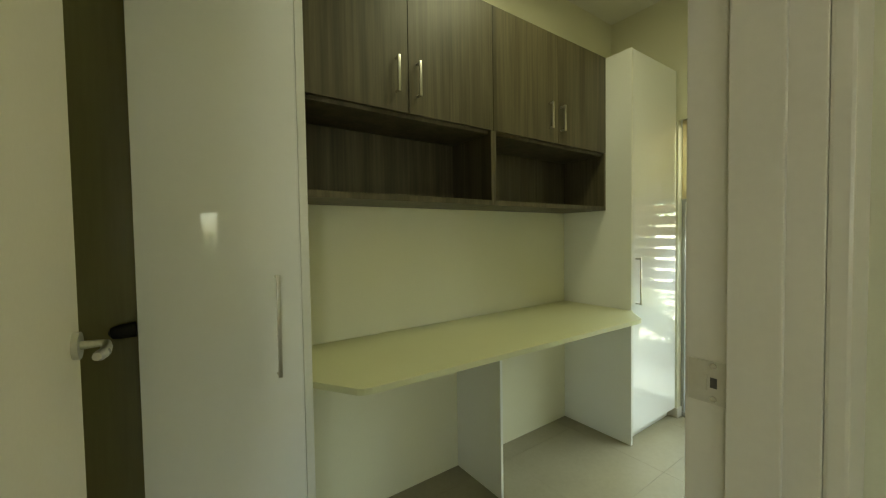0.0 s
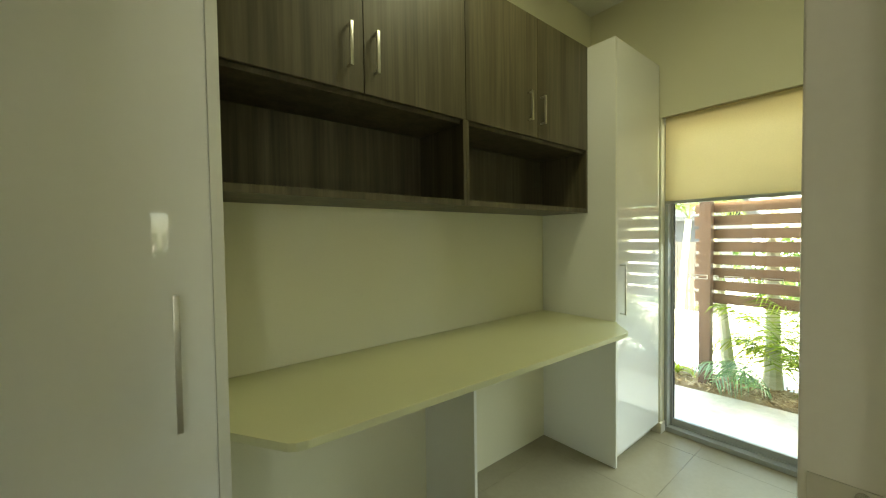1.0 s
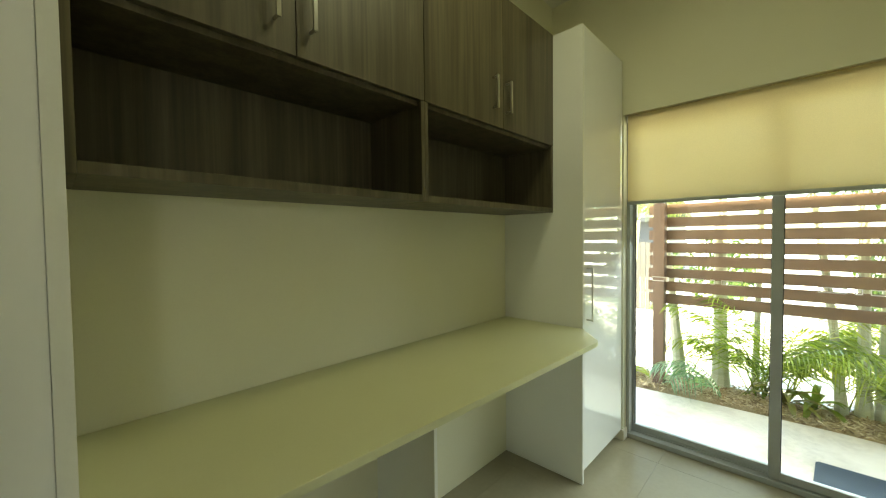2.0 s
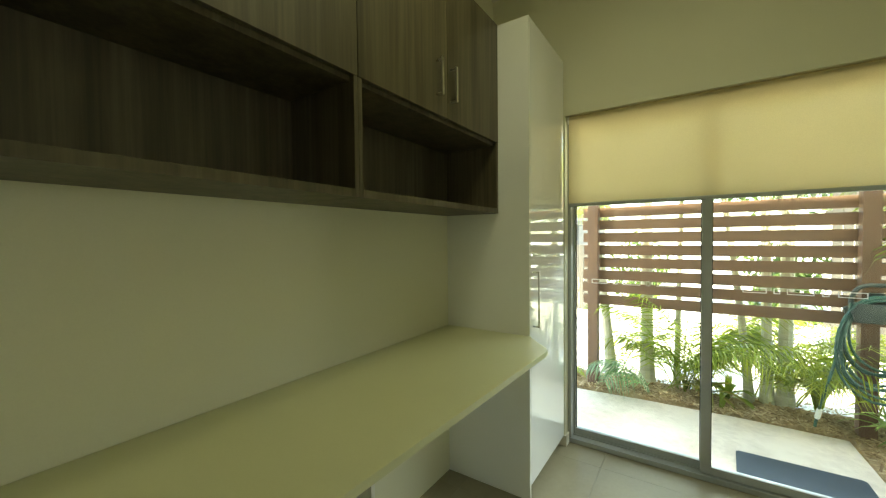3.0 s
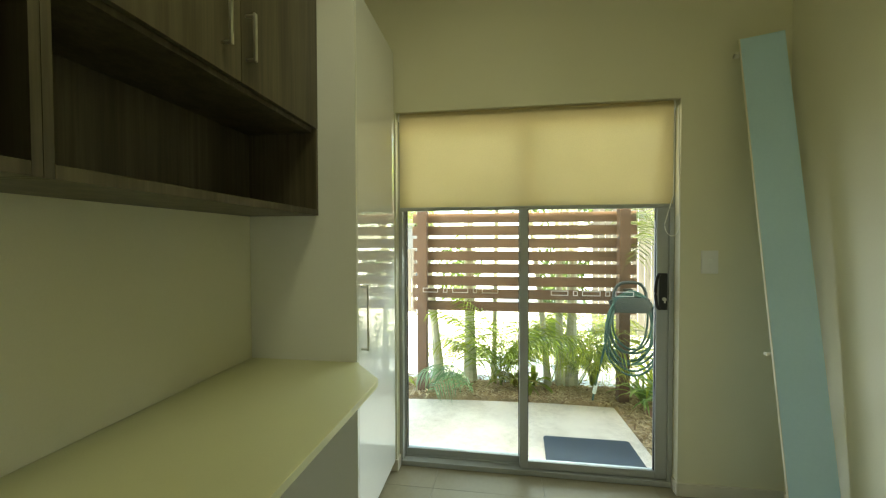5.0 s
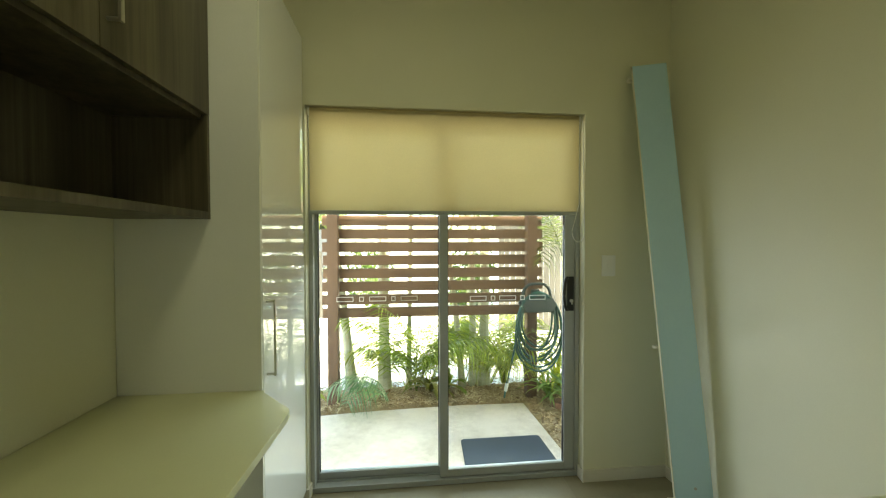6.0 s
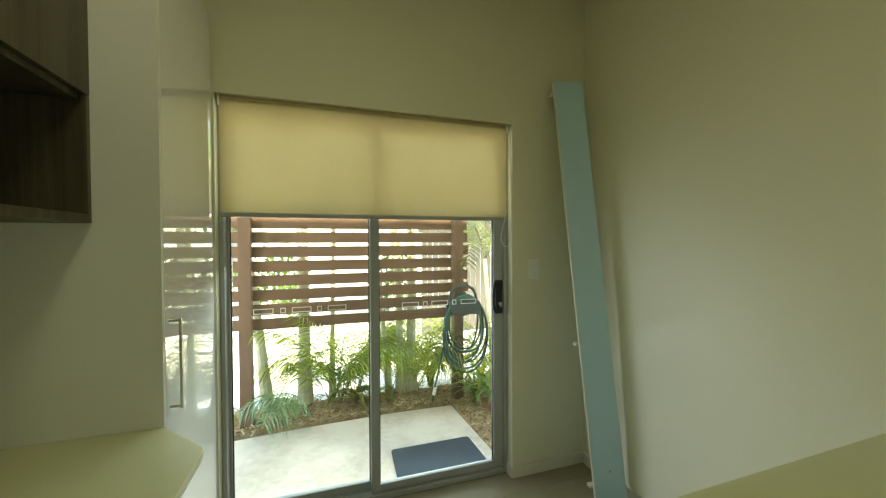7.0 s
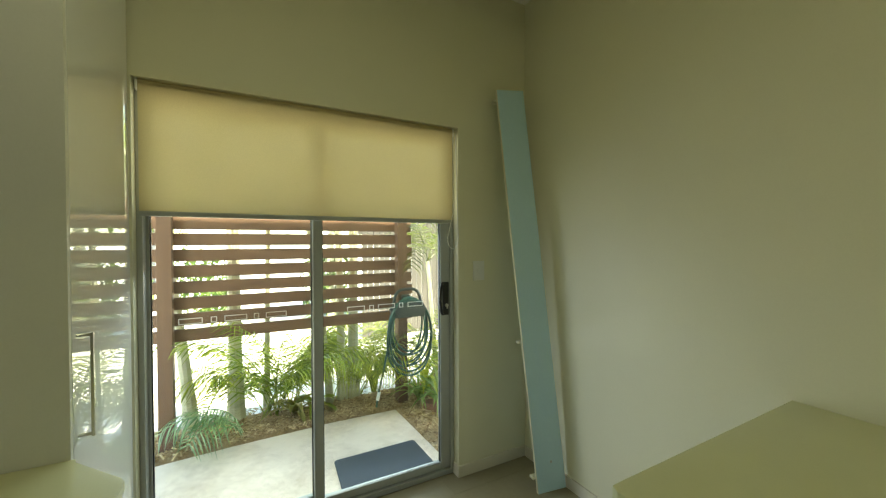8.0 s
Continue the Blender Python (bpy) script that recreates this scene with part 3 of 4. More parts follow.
def overhead(x0, x1, gap, hx, label):
    u = thing("overhead_cabinet", ((x0 + x1) / 2, 1.65, 1.47), label, "wall cabinet", "overhead cupboards")
    yb = NORTH - 0.002
    part("side_panel", box(B(), x0, x0 + 0.016, UF + 0.001, yb, 1.472, 1.8365, 0.0008), wood_mat, u)
    part("side_panel", box(B(), x1 - 0.016, x1, UF + 0.001, yb, 1.472, 1.8365, 0.0008), wood_mat, u)
    part("shelf_bottom", box(B(), x0 + 0.0162, x1 - 0.0162, UF + 0.001, yb, 1.472, 1.497, 0.0008), wood_mat, u)
    part("shelf_top", box(B(), x0 + 0.0162, x1 - 0.0162, UF + 0.020, yb, 1.822, 1.840, 0.0008), wood_mat, u)
    part("back_panel", box(B(), x0 + 0.0162, x1 - 0.0162, yb - 0.012, yb, 1.4975, 1.8215), wood_mat, u)
    part("carcass", box(B(), x0 + 0.001, x1 - 0.001, UF + 0.0195, yb, 1.8405, 2.44, 0.0008), wood_mat, u)
    for a, b, h in ((x0 + 0.001, gap - 0.0015, hx[0]), (gap + 0.0015, x1 - 0.001, hx[1])):
        d = part("door", box(B(), a, b, UF, UF + 0.018, 1.838, 2.441, 0.001), wood_mat, u)
        part("handle", bar_handle(B(), (h, UF - 0.030, 1.908), (h, UF - 0.030, 2.052), (0, 0.030, 0), 0.006), steel_mat, d, "brushed steel bar handle")
    return u


overhead(0.4625, 1.3925, 0.916, (0.857, 0.957), "dark wood-grain overhead cupboard with open shelf")
overhead(1.3935, 2.3705, 1.892, (1.812, 1.916), "dark wood-grain overhead cupboard with open shelf")

# desk
desk = thing("desk", (1.4, 1.5, 0), "pale laminate desk top on white panels between tall cupboards", "desk")
outline = [(0.462, NORTH - 0.002), (0.462, 1.380), (0.558, 1.232), (0.576, 1.219), (0.602, 1.213), (2.160, 1.168), (2.192, 1.170), (2.210, 1.179),
           (2.348, 1.306), (2.3705, 1.311), (2.3705, NORTH - 0.002)]
part("desktop", prism(B(), outline, 0.825, 0.848, 0.002), bench_top_mat, desk, "pale laminate top with clipped corners")
part("support_panel", box(B(), 1.389, 1.405, 1.455, NORTH - 0.002, 0.001, 0.8248, 0.001), melamine, desk)

# bench by the doorway, along the south end
bench = thing("side_bench", (1.3, -0.3, 0), "pale laminate bench top on a white base", "bench")
part("worktop", prism(B(), [(ALCOVE + 0.001, SOUTH + 0.001), (1.612, SOUTH + 0.001), (1.600, 0.19), (1.58, 0.2), (ALCOVE + 0.001, 0.2)], 0.848, 0.878, 0.0025), bench_top_mat, bench)
part("base", box(B(), ALCOVE + 0.002, 1.54, SOUTH + 0.015, 0.17, 0.001, 0.8478, 0.001), melamine, bench)

# ---- white hinged door, standing open ----
door = thing("hinged_door", (HINGE + 0.02, 0.36, 0.0), "white painted hinged door standing open", "door")
DL = Matrix.Translation((HINGE + 0.012, 0.366, 0)) @ Matrix.Rotation(radians(88.0), 4, "Z")
part("leaf", box(B(), 0.0, 0.82, -0.036, -0.001, 0.008, 2.045, 0.002, DL), trim_paint, door)
rose = B()
rod(rose, DL @ Vector((0.778, -0.036, 1.118)), DL @ Vector((0.778, -0.046, 1.118)), 0.027, seg=28)
rose_ob = part("rose", rose, steel_mat, door, "round brushed steel rose")
lever = B()
tube(lever, [DL @ Vector(p) for p in ((0.778, -0.044, 1.118), (0.778, -0.075, 1.118), (0.770, -0.086, 1.118), (0.735, -0.092, 1.117), (0.70, -0.094, 1.116), (0.668, -0.092, 1.118), (0.656, -0.090, 1.119))],
     [0.009, 0.0075, 0.0075, 0.0085, 0.010, 0.010, 0.007], 12)
part("lever", lever, steel_mat, rose_ob, "curved brushed steel lever")
for z in (0.25, 1.05, 1.85):
    part("hinge", rod(B(), (HINGE + 0.006, 0.362, z - 0.045), (HINGE + 0.006, 0.362, z + 0.045), 0.0055, seg=10), steel_mat, door)

# ---- leaning board ----
plank = thing("leaning_board", (2.65, -0.62, 0.0), "long pale blue-white board leaning in the room's corner", "board")
fr, fl = Vector((2.602, -0.712, 0.004)), Vector((2.642, -0.537, 0.004))
tl, tr = Vector((2.911, -0.447, 2.362)), Vector((2.871, -0.622, 2.346))
ax = ((tl + tr) / 2 - (fl + fr) / 2)
L = ax.length
ux = (fl - fr).normalized()
uz = ax.normalized()
ux = (ux - uz * ux.dot(uz)).normalized()
uy = uz.cross(ux)
PM = Matrix((ux, uy, uz)).transposed().to_4x4()
PM.translation = (fl + fr) / 2
W2 = 0.089
back = 1.0 if uy.x > 0 else -1.0
part("board", box(B(), -W2, W2 - 0.0015, 0, 0.017 * back, 0.0, L, 0.0015, PM), board_face, plank)
part("edge_band", box(B(), W2 - 0.0015, W2 + 0.001, 0.0005 * back, 0.0165 * back, 0.0, L, 0.0004, PM), board_edge_mat, plank, "cream edge strip")
for z in (0.075, 0.84, 2.30):
    part("peg", box(B(), W2 - 0.02, W2 + 0.017, 0.0172 * back, 0.055 * back, z, z + 0.014, 0.002, PM), board_edge_mat, plank, "small cream peg")
part("screw_cap", rod(B(), PM @ Vector((-0.01, -0.0015 * back, 0.16)), PM @ Vector((-0.01, 0.001 * back, 0.16)), 0.007, seg=12), alu_mat, plank)

# ---- outside ----
bm = B()
box(bm, -300, 420, -400, 400, -0.60, -0.17)
tagged(new("ground", mesh_of("ground", bm, ground_mat)), "pale sunlit paving running off to the distance", "ground", kind="structure")

bm = B()
prism(bm, [(3.191, -0.26), (4.088, -0.225), (4.10, 0.30), (4.07, 1.0), (4.02, 1.56), (3.9, 3.2), (3.191, 3.2)], -0.169, -0.02, 0.006)
structure("pavement", bm, slab_mat, "pale concrete slab outside the glass door", "pavement")

# mulch bed
bm = B()
nx, ny = 40, 110
X0, X1, Y0, Y1 = 3.192, 4.80, -2.6, 3.4
grid = [[bm.verts.new((X0 + (X1 - X0) * i / nx, Y0 + (Y1 - Y0) * j / ny, 0)) for j in range(ny + 1)] for i in range(nx + 1)]
for col in grid:
    for v in col:
        x, y = v.co.x, v.co.y
        inside = x < 4.13 and y > -0.245
        rise = 0.02 + 0.03 * noise.noise((x * 3, y * 3, 0.3)) + 0.02 * noise.noise((x * 9, y * 9, 1.3))
        edge = min(1.0, max(0.0, (X1 - x) / 0.25))
        v.co.z = -0.10 if inside else -0.03 - (1 - edge) * 0.12 + rise * edge * (0.5 if x < 4.3 and y < -0.2 else 1.0)
for i in range(nx):
    for j in range(ny):
        bm.faces.new((grid[i][j], grid[i + 1][j], grid[i + 1][j + 1], grid[i][j + 1]))
bed = tagged(new("garden_bed", mesh_of("garden_bed", bm, mulch_mat)), "brown bark mulch garden bed along the slab", "garden bed", kind="structure")
rng = random.Random(5)
verts, faces = [], []
for _ in range(5200):
    if rng.random() < 0.72:
        x, y = 4.10 + abs(rng.gauss(0, 0.30)), rng.uniform(-1.0, 2.2)
    else:
        x, y = rng.uniform(3.25, 4.4), -0.26 - abs(rng.gauss(0, 0.35))
    if x > 4.7:
        continue
    rise = 0.02 + 0.03 * noise.noise((x * 3, y * 3, 0.3)) + 0.02 * noise.noise((x * 9, y * 9, 1.3))
    z = -0.03 + rise * (0.5 if x < 4.3 and y < -0.2 else 1.0) + rng.uniform(0.0, 0.016)
    a, l, w = rng.uniform(0, 6.283), rng.uniform(0.010, 0.034), rng.uniform(0.003, 0.008)
    m = Matrix.Translation((x, y, z)) @ Euler((rng.uniform(-0.5, 0.5), rng.uniform(-0.5, 0.5), a)).to_matrix().to_4x4()
    k = len(verts)
    verts += [m @ Vector(p) for p in ((-l, -w, 0), (l, -w * 0.6, 0.002), (l * 0.9, w, 0), (-l, w * 0.7, 0.003), (0, 0, 0.005))]
    faces += [(k, k + 1, k + 4), (k + 1, k + 2, k + 4), (k + 2, k + 3, k + 4), (k + 3, k, k + 4)]
chips_me = bpy.data.meshes.new("bark_chips")
chips_me.from_pydata(verts, [], faces)
mc, nt, b_, o_ = nodes_of("bark_chip")
g_ = nt.nodes.new("ShaderNodeNewGeometry")
nt.links.new(ramp(nt, g_.outputs["Random Per Island"], [(0.0, (0.21, 0.125, 0.06)), (0.5, (0.44, 0.30, 0.155)), (1.0, (0.68, 0.52, 0.32))]), b_.inputs["Base Color"])
b_.inputs["Roughness"].default_value = 0.9
chips_me.materials.append(mc)
tagged(new("bark_chips", chips_me), "loose brown bark chips on the bed", "mulch", kind="stuff")

# door mat
dm = thing("door_mat", (3.36, 0.13, -0.02), "dark blue-grey fibre door mat with a pale border on the slab", "door mat")
part("pad", prism(B(), [(3.20, -0.150), (3.215, -0.165), (3.520, -0.158), (3.535, -0.143), (3.535, 0.395), (3.520, 0.410), (3.210, 0.428), (3.195, 0.415)], -0.0195, -0.008, 0.003), mat_rubber, dm)

# slatted screen
screen = thing("slatted_screen", (4.22, 0.5, -0.05), "brown-stained timber slat screen on two posts", "fence")
for y in (1.403, -0.330):
    part("post", box(B(), 4.165, 4.255, y - 0.044, y + 0.044, -0.16, 1.66, 0.004), post_mat, screen)
for i in range(9):
    z = 0.723 + 0.1145 * i
    part("slat", box(B(), 4.256, 4.276, -0.452 + 0.006 * math.sin(i * 2.1), 1.503 + 0.006 * math.sin(i * 1.3), z, z + 0.086, 0.002), fence_mat, screen)

# hose and its hanger
hang = thing("hose_hanger", (4.15, -0.35, 0.80), "grey-green plastic hose hanger on the screen's post", "hose hanger")
bm = B()
arch = [(4.110, -0.35 + 0.128 * math.copysign(abs(math.cos(a)) ** 0.6, math.cos(a)), 0.85 + 0.165 * math.sin(a) ** 0.75) for a in (math.pi * (i + 0.001) / 20.002 for i in range(21))]
tube(bm, arch, 0.013, 10)
part("handle_arch", bm, hanger_mat, hang)
bm = B()
prism(bm, [(0, 0), (0.30, 0), (0.33, 0.09), (0.27, 0.135), (0.06, 0.135), (0.0, 0.09)], 0, 0.035, 0.006)
bm.transform(Matrix(((0, 0, 1, 4.095), (1, 0, 0, -0.515), (0, 1, 0, 0.765), (0, 0, 0, 1))))
part("cradle", bm, hanger_mat, hang)
bm = B()
prism(bm, [(0.02, 0), (0.27, 0), (0.29, 0.06), (0.26, 0.115), (0.03, 0.115), (0.0, 0.06)], 0, 0.010, 0.004)
bm.transform(Matrix(((0, 0, 1, 4.022), (1, 0, 0, -0.495), (0, 1, 0, 0.785), (0, 0, 0, 1))))
part("front_lip", bm, hanger_mat, hang)
part("arm", box(B(), 4.030, 4.096, -0.365, -0.335, 0.786, 0.806, 0.003), hanger_mat, hang)
part("wall_bracket", box(B(), 4.130, 4.164, -0.385, -0.315, 0.77, 0.96, 0.004), hanger_mat, hang)
hose = thing("garden_hose", (4.1, -0.35, 0.3), "coiled green garden hose hanging on the hanger", "hose")
rng = random.Random(9)
for c in range(8):
    pts = []
    w, d = 0.150 + 0.008 * c + rng.uniform(-0.014, 0.014), 0.232 + 0.015 * c + rng.uniform(-0.012, 0.012)
    xo, ph = 4.098 - 0.016 * (c % 4), rng.uniform(-0.018, 0.018)
    for i in range(37):
        a = 2 * math.pi * i / 36
        s, cc = math.sin(a), math.cos(a)
        z = 0.925 - d + d * s + 0.010 * (c % 3) + rng.uniform(-0.0015, 0.0015)
        pts.append((xo - 0.012 * math.sin(3 * a + c), -0.350 + ph * (1 - s) + w * cc * (1.0 + 0.10 * max(0.0, -s)), z))
    part("coil", tube(B(), pts, 0.0085, 8), hose_mat, hose)
pts = [(4.06, -0.215, 0.90), (4.05, -0.185, 0.74), (4.05, -0.145, 0.52), (4.07, -0.105, 0.30), (4.10, -0.075, 0.13), (4.12, -0.065, 0.02)]
tail = part("tail", tube(B(), pts, 0.0085, 8), hose_mat, hose)
part("fitting", rod(B(), (4.095, -0.083, 0.155), (4.108, -0.072, 0.085), 0.015, seg=10), white_plastic, tail, "pale hose fitting")


# plants
def frond(bm, base, yaw, lean, length, leaflets, ll, droop=1.0, width=0.011, rng=random, stem=0.004, hang=0.22, splay=0.72):
    """One feather leaf: an arching rib with paired leaflets."""
    pts, p, pitch = [], Vector(base), lean
    n = 9
    h = Vector((math.cos(yaw), math.sin(yaw), 0))
    for i in range(n + 1):
        pts.append(p.copy())
        p = p + (h * math.cos(pitch) + Vector((0, 0, math.sin(pitch)))) * (length / n)
        pitch -= droop * (1.5 / n) * (0.4 + 1.2 * i / n)
    tube(bm, pts, [stem * (1 - 0.75 * i / n) for i in range(n + 1)], 4)
    side = Vector((-h.y, h.x, 0))
    for i in range(leaflets):
        f = 0.18 + 0.80 * i / leaflets
        k = min(int(f * n), n - 1)
        o = pts[k].lerp(pts[k + 1], f * n - k)
        d = (pts[k + 1] - pts[k]).normalized()
        up = side.cross(d)
        s_ = ll * (math.sin(math.pi * min(1, 0.18 + f * 0.78)) ** 0.6) * rng.uniform(0.85, 1.1)
        for sg in (-1, 1):
            dirn = (side * sg * splay + d * (1.3 - splay) + up * (0.26 + rng.uniform(-0.14, 0.12))).normalized()
            wv = d * width * rng.uniform(0.8, 1.2)
            mid = o + dirn * s_ * 0.5 - up * 0.006
            tip = o + dirn * s_ - Vector((0, 0, s_ * hang)) * droop
            a, b, c, e, t = (bm.verts.new(q) for q in (o - wv * 0.35, o + wv * 0.35, mid + wv * 0.5, mid - wv * 0.5, tip))
            bm.faces.new((a, b, c, e))
            bm.faces.new((e, c, t))


def palm(at, stems, crown, base, size, seed, label, mat, name="palm"):
    """A clump of ringed stems with crowns of feather leaves, and younger leaves rising from its foot."""
    rng = random.Random(seed)
    t = thing(name, at, label, "palm", "garden palms")
    bx, by, bz = at
    bm = B()
    for (dx, dy, lx, ly, hh, r) in stems:
        n = 18
        pts = [(bx + dx + lx * (i / n) ** 1.3, by + dy + ly * (i / n) ** 1.3, bz - 0.05 + hh * i / n) for i in range(n + 1)]
        rad = [r * (1.35 - 0.40 * min(1, i / 4)) * (1.0 + 0.05 * (i % 2)) * (1 - 0.2 * i / n) for i in range(n + 1)]
        part("trunk", tube(B(), pts, rad, 10), trunk_mat, t)
        for _ in range(crown):
            frond(bm, pts[-1], rng.uniform(0, 6.283), rng.uniform(0.5, 1.3), size * rng.uniform(0.9, 1.3), 20, 0.38 * size, rng.uniform(0.9, 1.5), 0.014, rng, 0.004, 0.4)
    for k in range(base):
        o = (bx + rng.uniform(-0.06, 0.06), by + rng.uniform(-0.08, 0.08), bz + rng.uniform(0, 0.04))
        yaw = math.pi + rng.uniform(-2.0, 2.0) if k % 4 else rng.uniform(-1.2, 1.2)
        frond(bm, o, yaw, rng.uniform(0.95, 1.45), size * rng.uniform(0.9, 1.5), 22, 0.38 * size, rng.uniform(0.8, 1.6), 0.0125, rng, 0.006, rng.uniform(0.1, 0.5), 0.62)
    part("leaves", bm, mat, t)
    return t


GZ = -0.03
palm((4.48, 1.29, GZ), [(0, 0, 0.04, 0.24, 2.0, 0.046)], 3, 2, 0.62, 11, "green feather palm with a leaning stem behind the screen", leaf_yellow)
palm((4.50, 0.99, GZ), [(0, 0, 0.02, 0.02, 2.1, 0.056)], 4, 2, 0.60, 12, "green feather palm with a thick ringed stem", leaf_green)
palm((4.62, 0.76, GZ), [(0, 0, 0.06, -0.03, 2.0, 0.026)], 3, 2, 0.60, 19, "slender green feather palm", leaf_green)
palm((4.50, 0.20, GZ), [(-0.02, 0.05, 0.05, 0.20, 1.9, 0.030), (0.0, -0.06, 0.02, 0.03, 2.1, 0.038), (0.03, -0.17, 0.02, -0.02, 2.2, 0.050)], 5, 5, 0.62, 13,
     "yellow-green clumping palm with three stems", leaf_yellow)
palm((4.44, 0.74, GZ), [], 0, 14, 0.88, 14, "arching green young palm", leaf_green, "palm_clump")
palm((4.58, 0.60, GZ), [], 0, 10, 0.92, 15, "arching yellow-green young palm", leaf_yellow, "palm_clump")
palm((4.56, 0.02, GZ), [], 0, 11, 0.80, 16, "arching yellow-green young palm", leaf_yellow, "palm_clump")
palm((4.60, -0.50, GZ), [], 0, 9, 0.84, 20, "arching green young palm behind the hose", leaf_green, "palm_clump")
palm((4.75, -0.95, GZ), [(0, 0, 0.1, 0.05, 1.3, 0.03)], 9, 6, 0.9, 17, "green feather palm past the screen's end", leaf_sunny)
palm((6.3, 2.32, -0.15), [(0, 0, 0.0, -0.12, 1.75, 0.05)], 11, 0, 0.80, 18, "yellow-green feather palm past the screen's end", leaf_sunny)

# blue-green fern palm bending over the slab
fern = thing("fern", (4.19, 0.94, GZ), "blue-green fern palm bending over the slab's edge", "fern")
rng = random.Random(21)
for yaw, lean, ln, dr in ((1.95, 1.00, 0.66, 1.45), (2.40, 1.00, 0.58, 1.55), (1.60, 1.00, 0.60, 1.4), (2.1, 1.28, 0.48, 1.2)):
    bm = B()
    frond(bm, (4.19, 0.94, GZ + 0.02), yaw, lean, ln, 16, 0.27, dr, 0.0125, rng, 0.006, 0.12, 0.80)
    part("frond", bm, leaf_blue, fern)


def rosette(name, at, n, length, width, lean, mat, seed, label, fold=0.35):
    """Strap leaves from one point."""
    rng = random.Random(seed)
    t = thing(name, at, label, "plant")
    bm = B()
    for i in range(n):
        yaw = 2 * math.pi * i / n + rng.uniform(-0.4, 0.4)
        pitch = lean + rng.uniform(-0.35, 0.35)
        ln, k = length * rng.uniform(0.7, 1.15), 6
        h = Vector((math.cos(yaw), math.sin(yaw), 0))
        sd = Vector((-h.y, h.x, 0))
        p, prev = Vector(at), None
        for s in range(k + 1):
            w = width * (0.55 + 0.9 * (s / k)) * (1 - (s / k) ** 3) if s < k else 0.0
            up = Vector((0, 0, 1))
            row = [bm.verts.new(p - sd * w + up * w * fold), bm.verts.new(p), bm.verts.new(p + sd * w + up * w * fold)]
            if prev:
                bm.faces.new((prev[0], prev[1], row[1], row[0]))
                bm.faces.new((prev[1], prev[2], row[2], row[1]))
            prev = row
            p = p + (h * math.cos(pitch) + up * math.sin(pitch)) * ln / k
            pitch -= 0.28 + 0.08 * rng.random()
    bmesh.ops.remove_doubles(bm, verts=bm.verts[:], dist=0.00005)
    part("leaves", bm, mat, t)
    return t


rosette("bromeliad", (4.36, 0.56, 0.0), 15, 0.34, 0.026, 1.0, leaf_brown, 31, "bronze broad-leaved bromeliad in the mulch")
rosette("bromeliad", (4.30, 1.66, 0.0), 10, 0.26, 0.026, 1.0, leaf_yellow, 32, "yellow-green bromeliad beside the screen's post")
rosette("bromeliad", (4.40, 0.40, 0.0), 10, 0.30, 0.028, 0.9, leaf_green, 36, "green broad-leaved bromeliad in the mulch")
rosette("spider_plant", (4.12, -0.46, 0.0), 30, 0.42, 0.012, 1.1, leaf_pale, 33, "striped strap-leaved plant at the post's foot")
rosette("spider_plant", (3.98, -0.60, 0.0), 28, 0.42, 0.013, 1.1, leaf_pale, 34, "striped strap-leaved plant beside the bricks")
rosette("strap_plant", (4.30, -0.62, 0.0), 18, 0.60, 0.020, 1.2, leaf_yellow, 35, "tall green strap-leaved plant")

rosette("strap_plant", (4.50, -0.16, 0.0), 7, 0.78, 0.045, 1.4, leaf_yellow, 37, "broad upright yellow-green leaves behind the hose", 0.2)

# brick edging
for x, y, a in ((3.90, -0.545, 38), (3.72, -0.70, 42), (3.54, -0.87, 40)):
    tagged(new("brick", mesh_of("brick", box(B(), -0.115, 0.115, -0.055, 0.055, 0, 0.075, 0.005), brick_mat)), "red-brown edging brick in the mulch", "brick", "edging bricks").matrix_basis = \
        pose(x, y, -0.03, 0, 3, a)

# paling fences further off
def palings(name, x, y0, y1, h, turn, label):
    f = thing(name, (x, y0, -0.17), label, "fence", "paling fences")
    w = 0.10
    me = mesh_of("paling", box(B(), 0, 0.018, 0, w - 0.008, 0, h, 0.002), paling_mat)
    R = Matrix.Translation((x, y0, -0.17)) @ Matrix.Rotation(radians(turn), 4, "Z")
    rngp = random.Random(4)
    for i in range(int((y1 - y0) / w)):
        ob = new("paling", me)
        ob.parent = f
        ob.matrix_parent_inverse = f.matrix_basis.inverted()
        ob.matrix_basis = R @ Matrix.Translation((rngp.uniform(-0.004, 0.004), i * w, rngp.uniform(-0.02, 0.0)))
    for z in (0.35, h - 0.35):
        part("rail", box(B(), 0.019, 0.06, 0, y1 - y0, z, z + 0.07, 0.003, R), paling_mat, f)
    return f


palings("paling_fence", 7.2, -6.4, -0.75, 2.1, 0, "weathered grey timber paling fence past the screen")
palings("paling_fence", 8.7, 2.45, 9.5, 1.37, 0, "low weathered timber paling fence in the distance")


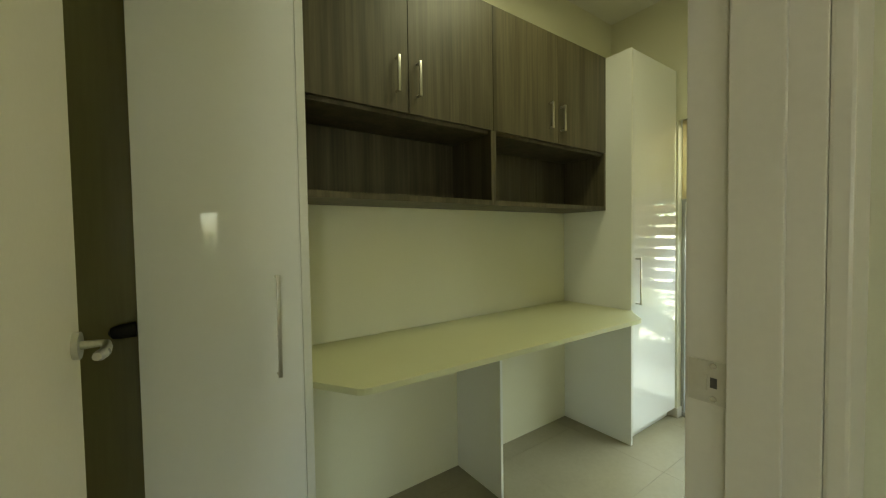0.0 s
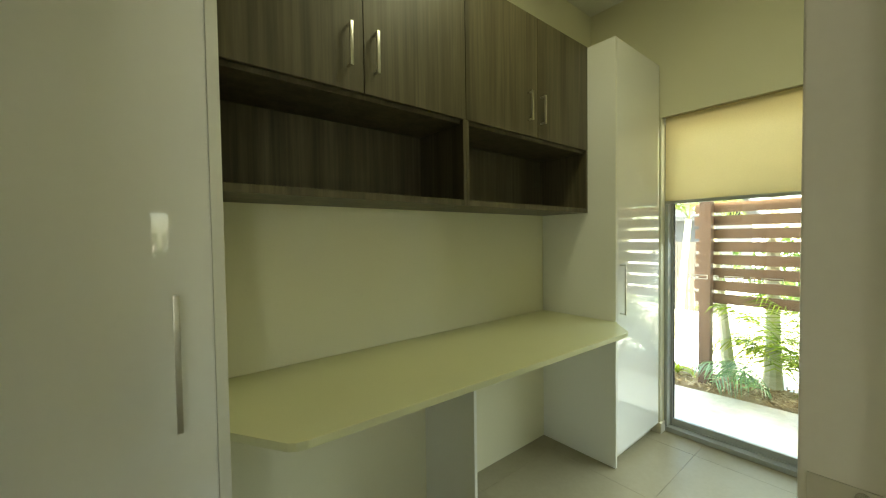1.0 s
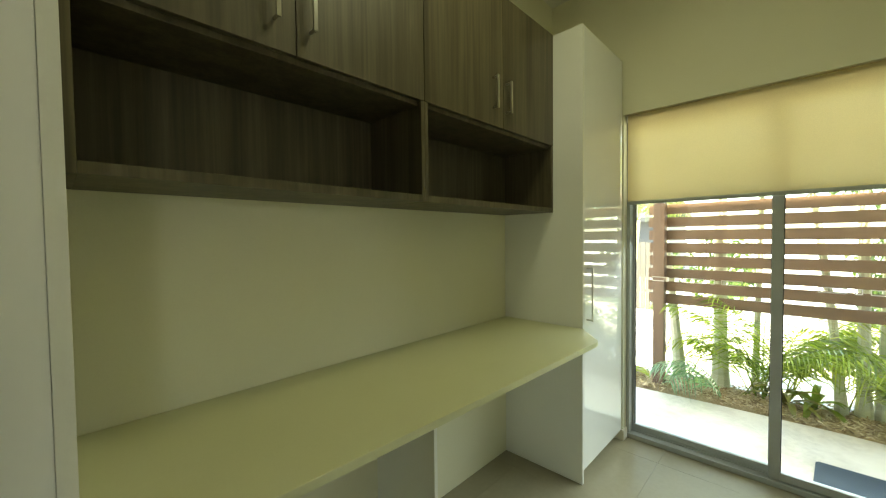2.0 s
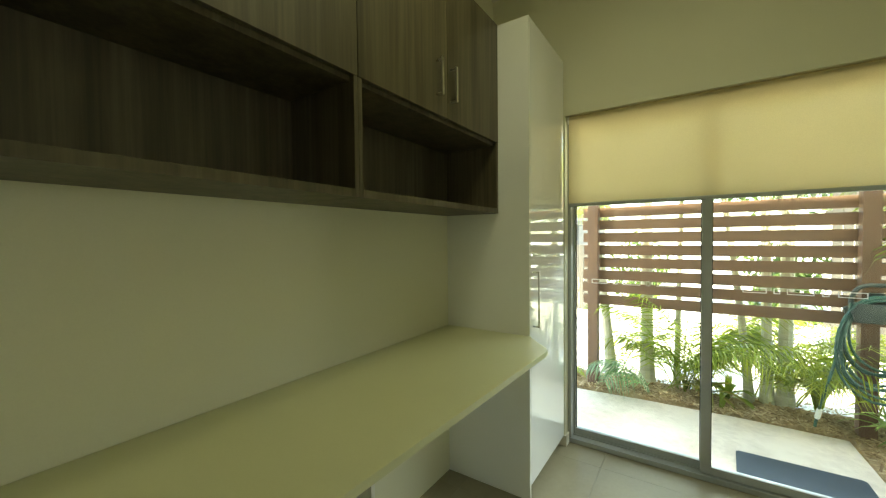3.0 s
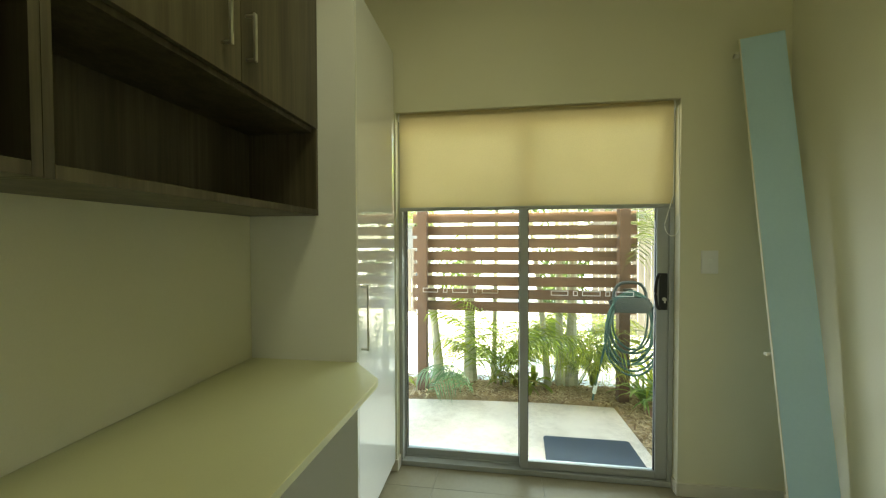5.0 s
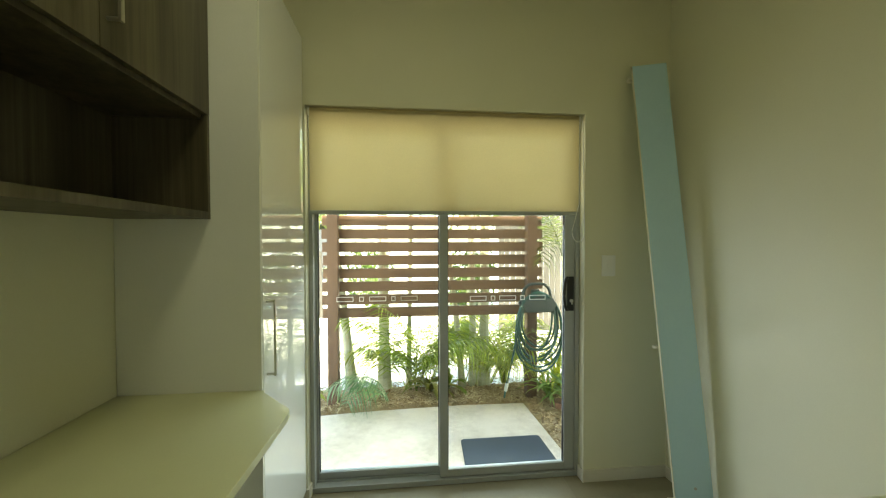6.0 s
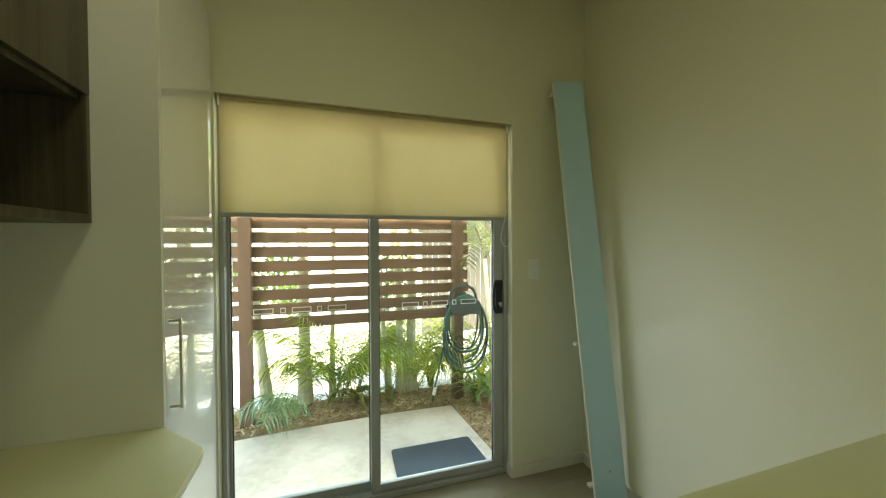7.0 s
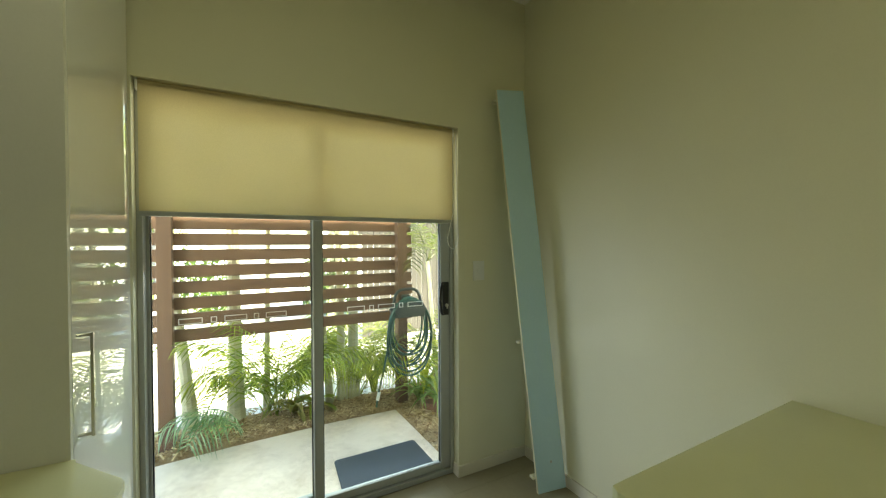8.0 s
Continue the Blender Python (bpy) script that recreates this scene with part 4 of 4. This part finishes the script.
def far_house(x0, x1, y0, y1, eave, ridge, label):
    """A low neighbouring house: walls, windows and a dark gable roof along y."""
    h = thing("house", ((x0 + x1) / 2, (y0 + y1) / 2, -0.17), label, "house")
    part("wall", box(B(), x0, x1, y0, y1, -0.17, eave), roof_mat, h, "charcoal cladding")
    bm = B()
    xm = (x0 + x1) / 2
    prof = ((x0 - 0.4, eave - 0.05), (xm, ridge), (x1 + 0.4, eave - 0.05), (x1 + 0.4, eave + 0.10), (xm, ridge + 0.16), (x0 - 0.4, eave + 0.10))
    ends = [[bm.verts.new((px, y, pz)) for px, pz in prof] for y in (y0 - 0.3, y1 + 0.3)]
    for k in range(6):
        bm.faces.new((ends[0][k], ends[0][(k + 1) % 6], ends[1][(k + 1) % 6], ends[1][k]))
    for e in ends:
        bm.faces.new((e[0], e[1], e[4], e[5]))
        bm.faces.new((e[1], e[2], e[3], e[4]))
    part("roof", bm, roof_mat, h, "dark gable roof")


far_house(15.0, 20.0, 4.2, 11.0, 1.85, 2.7, "low charcoal-clad house with a dark roof behind the fence")

# shrubs at a distance, many small leaves
def shrub(at, r, n, seed, label):
    rng = random.Random(seed)
    t = thing("shrub", at, label, "shrub", "distant shrubs")
    part("stem", rod(B(), (at[0], at[1], at[2]), (at[0] + 0.05, at[1], at[2] + r[2] * 0.9), 0.05, 0.02, 8), trunk_mat, t)
    verts, faces = [], []
    lumps = [(rng.uniform(-0.6, 0.6), rng.uniform(-0.6, 0.6), rng.uniform(0.2, 1.0), rng.uniform(0.25, 0.5)) for _ in range(9)]
    for _ in range(n):
        lx, ly, lz, lr = rng.choice(lumps)
        d = Vector((rng.gauss(0, 1), rng.gauss(0, 1), rng.gauss(0, 1))).normalized() * lr * rng.uniform(0.6, 1.05)
        c = Vector((at[0] + (lx + d.x) * r[0], at[1] + (ly + d.y) * r[1], at[2] + max(0.03, (lz + d.z)) * r[2]))
        m = Euler((rng.uniform(0, 6), rng.uniform(0, 6), rng.uniform(0, 6))).to_matrix()
        l, w = rng.uniform(0.05, 0.10), rng.uniform(0.018, 0.035)
        k = len(verts)
        verts += [c + m @ Vector(p) for p in ((-l, 0, 0), (0, -w, 0.006), (l, 0, 0), (0, w, 0.006))]
        faces.append((k, k + 1, k + 2, k + 3))
    me = bpy.data.meshes.new("foliage")
    me.from_pydata(verts, [], faces)
    me.materials.append(leaf_far)
    ob = new("foliage", me)
    ob.parent = t
    ob.matrix_parent_inverse = t.matrix_basis.inverted()


shrub((0.56, -6.6, -0.17), (0.75, 0.55, 1.30), 1500, 47, "leafy green shrub outside the small hall window")
shrub((9.5, -0.9, -0.17), (0.8, 0.9, 1.0), 1300, 51, "loose green shrub across the paving")
shrub((10.0, 1.9, -0.17), (0.9, 1.0, 1.2), 1300, 52, "loose green shrub across the paving")
shrub((7.6, -3.6, -0.17), (1.0, 1.2, 2.0), 2600, 53, "loose green shrub across the paving")
shrub((8.2, 5.0, -0.17), (0.9, 1.0, 1.7), 2200, 54, "loose green shrub across the paving")

def tree(at, height, r, n, seed, label):
    """A forked trunk under a loose crown of leaf sprays with gaps."""
    rng = random.Random(seed)
    t = thing("tree", at, label, "tree", "distant trees")
    x, y, z = at
    fork = Vector((x + 0.05, y, z + height * 0.42))
    part("trunk", tube(B(), [at, (x + 0.04, y + 0.03, z + height * 0.2), fork], [0.11, 0.085, 0.07], 9), trunk_mat, t)
    verts, faces = [], []
    for k in range(9):
        a = 2 * math.pi * k / 9 + rng.uniform(-0.3, 0.3)
        tip = Vector((x + math.cos(a) * r * rng.uniform(0.5, 1.0), y + math.sin(a) * r * rng.uniform(0.5, 1.0), z + height * rng.uniform(0.55, 1.0)))
        mid = fork.lerp(tip, 0.5) + Vector((0, 0, 0.15))
        part("limb", tube(B(), [fork, mid, tip], [0.045, 0.028, 0.010], 6), trunk_mat, t)
        for _ in range(n // 9):
            c = fork.lerp(tip, rng.uniform(0.45, 1.05)) + Vector((rng.gauss(0, 0.30), rng.gauss(0, 0.30), rng.gauss(0, 0.26)))
            m = Euler((rng.uniform(-1.2, 1.2), rng.uniform(-1.2, 1.2), rng.uniform(0, 6.28))).to_matrix()
            l, w = rng.uniform(0.07, 0.14), rng.uniform(0.02, 0.04)
            q = len(verts)
            verts += [c + m @ Vector(p) for p in ((-l, 0, 0), (0, -w, 0.012), (l, 0, -0.02), (0, w, 0.012))]
            faces.append((q, q + 1, q + 2, q + 3))
    me = bpy.data.meshes.new("crown")
    me.from_pydata(verts, [], faces)
    me.materials.append(leaf_far)
    ob = new("crown", me)
    ob.parent = t
    ob.matrix_parent_inverse = t.matrix_basis.inverted()


tree((9.2, -0.7, -0.17), 4.4, 1.5, 3600, 61, "leafy green tree beyond the paving")
tree((8.4, -4.2, -0.17), 4.8, 1.6, 3600, 62, "leafy green tree beyond the paling fence")

# ---- floor tiles, laid last ----
TS = 0.60
tile_me = mesh_of("tile", box(B(), 0.0005, TS - 0.0005, 0.0005, TS - 0.0005, -0.008, 0.0, 0.0006), tile_mat)
ox, oy = 2.262, 1.08
for i in range(-13, 2):
    for j in range(-11, 2):
        x, y = ox + i * TS, oy + j * TS
        x0, x1, y0, y1 = max(x, -5.0), min(x + TS, FX0 - 0.005), max(y, -5.2), min(y + TS, NORTH)
        if x1 - x0 < 0.02 or y1 - y0 < 0.02:
            continue
        if x0 > ALCOVE and y1 < SOUTH:
            continue
        whole = abs(x1 - x0 - TS) < 1e-6 and abs(y1 - y0 - TS) < 1e-6
        me = tile_me if whole else mesh_of("tile", box(B(), 0.0005, x1 - x0 - 0.0005, 0.0005, y1 - y0 - 0.0005, -0.008, 0.0, 0.0006), tile_mat)
        ob = new("tile", me)
        ob.parent = floor
        ob.location = (x0, y0, 0)
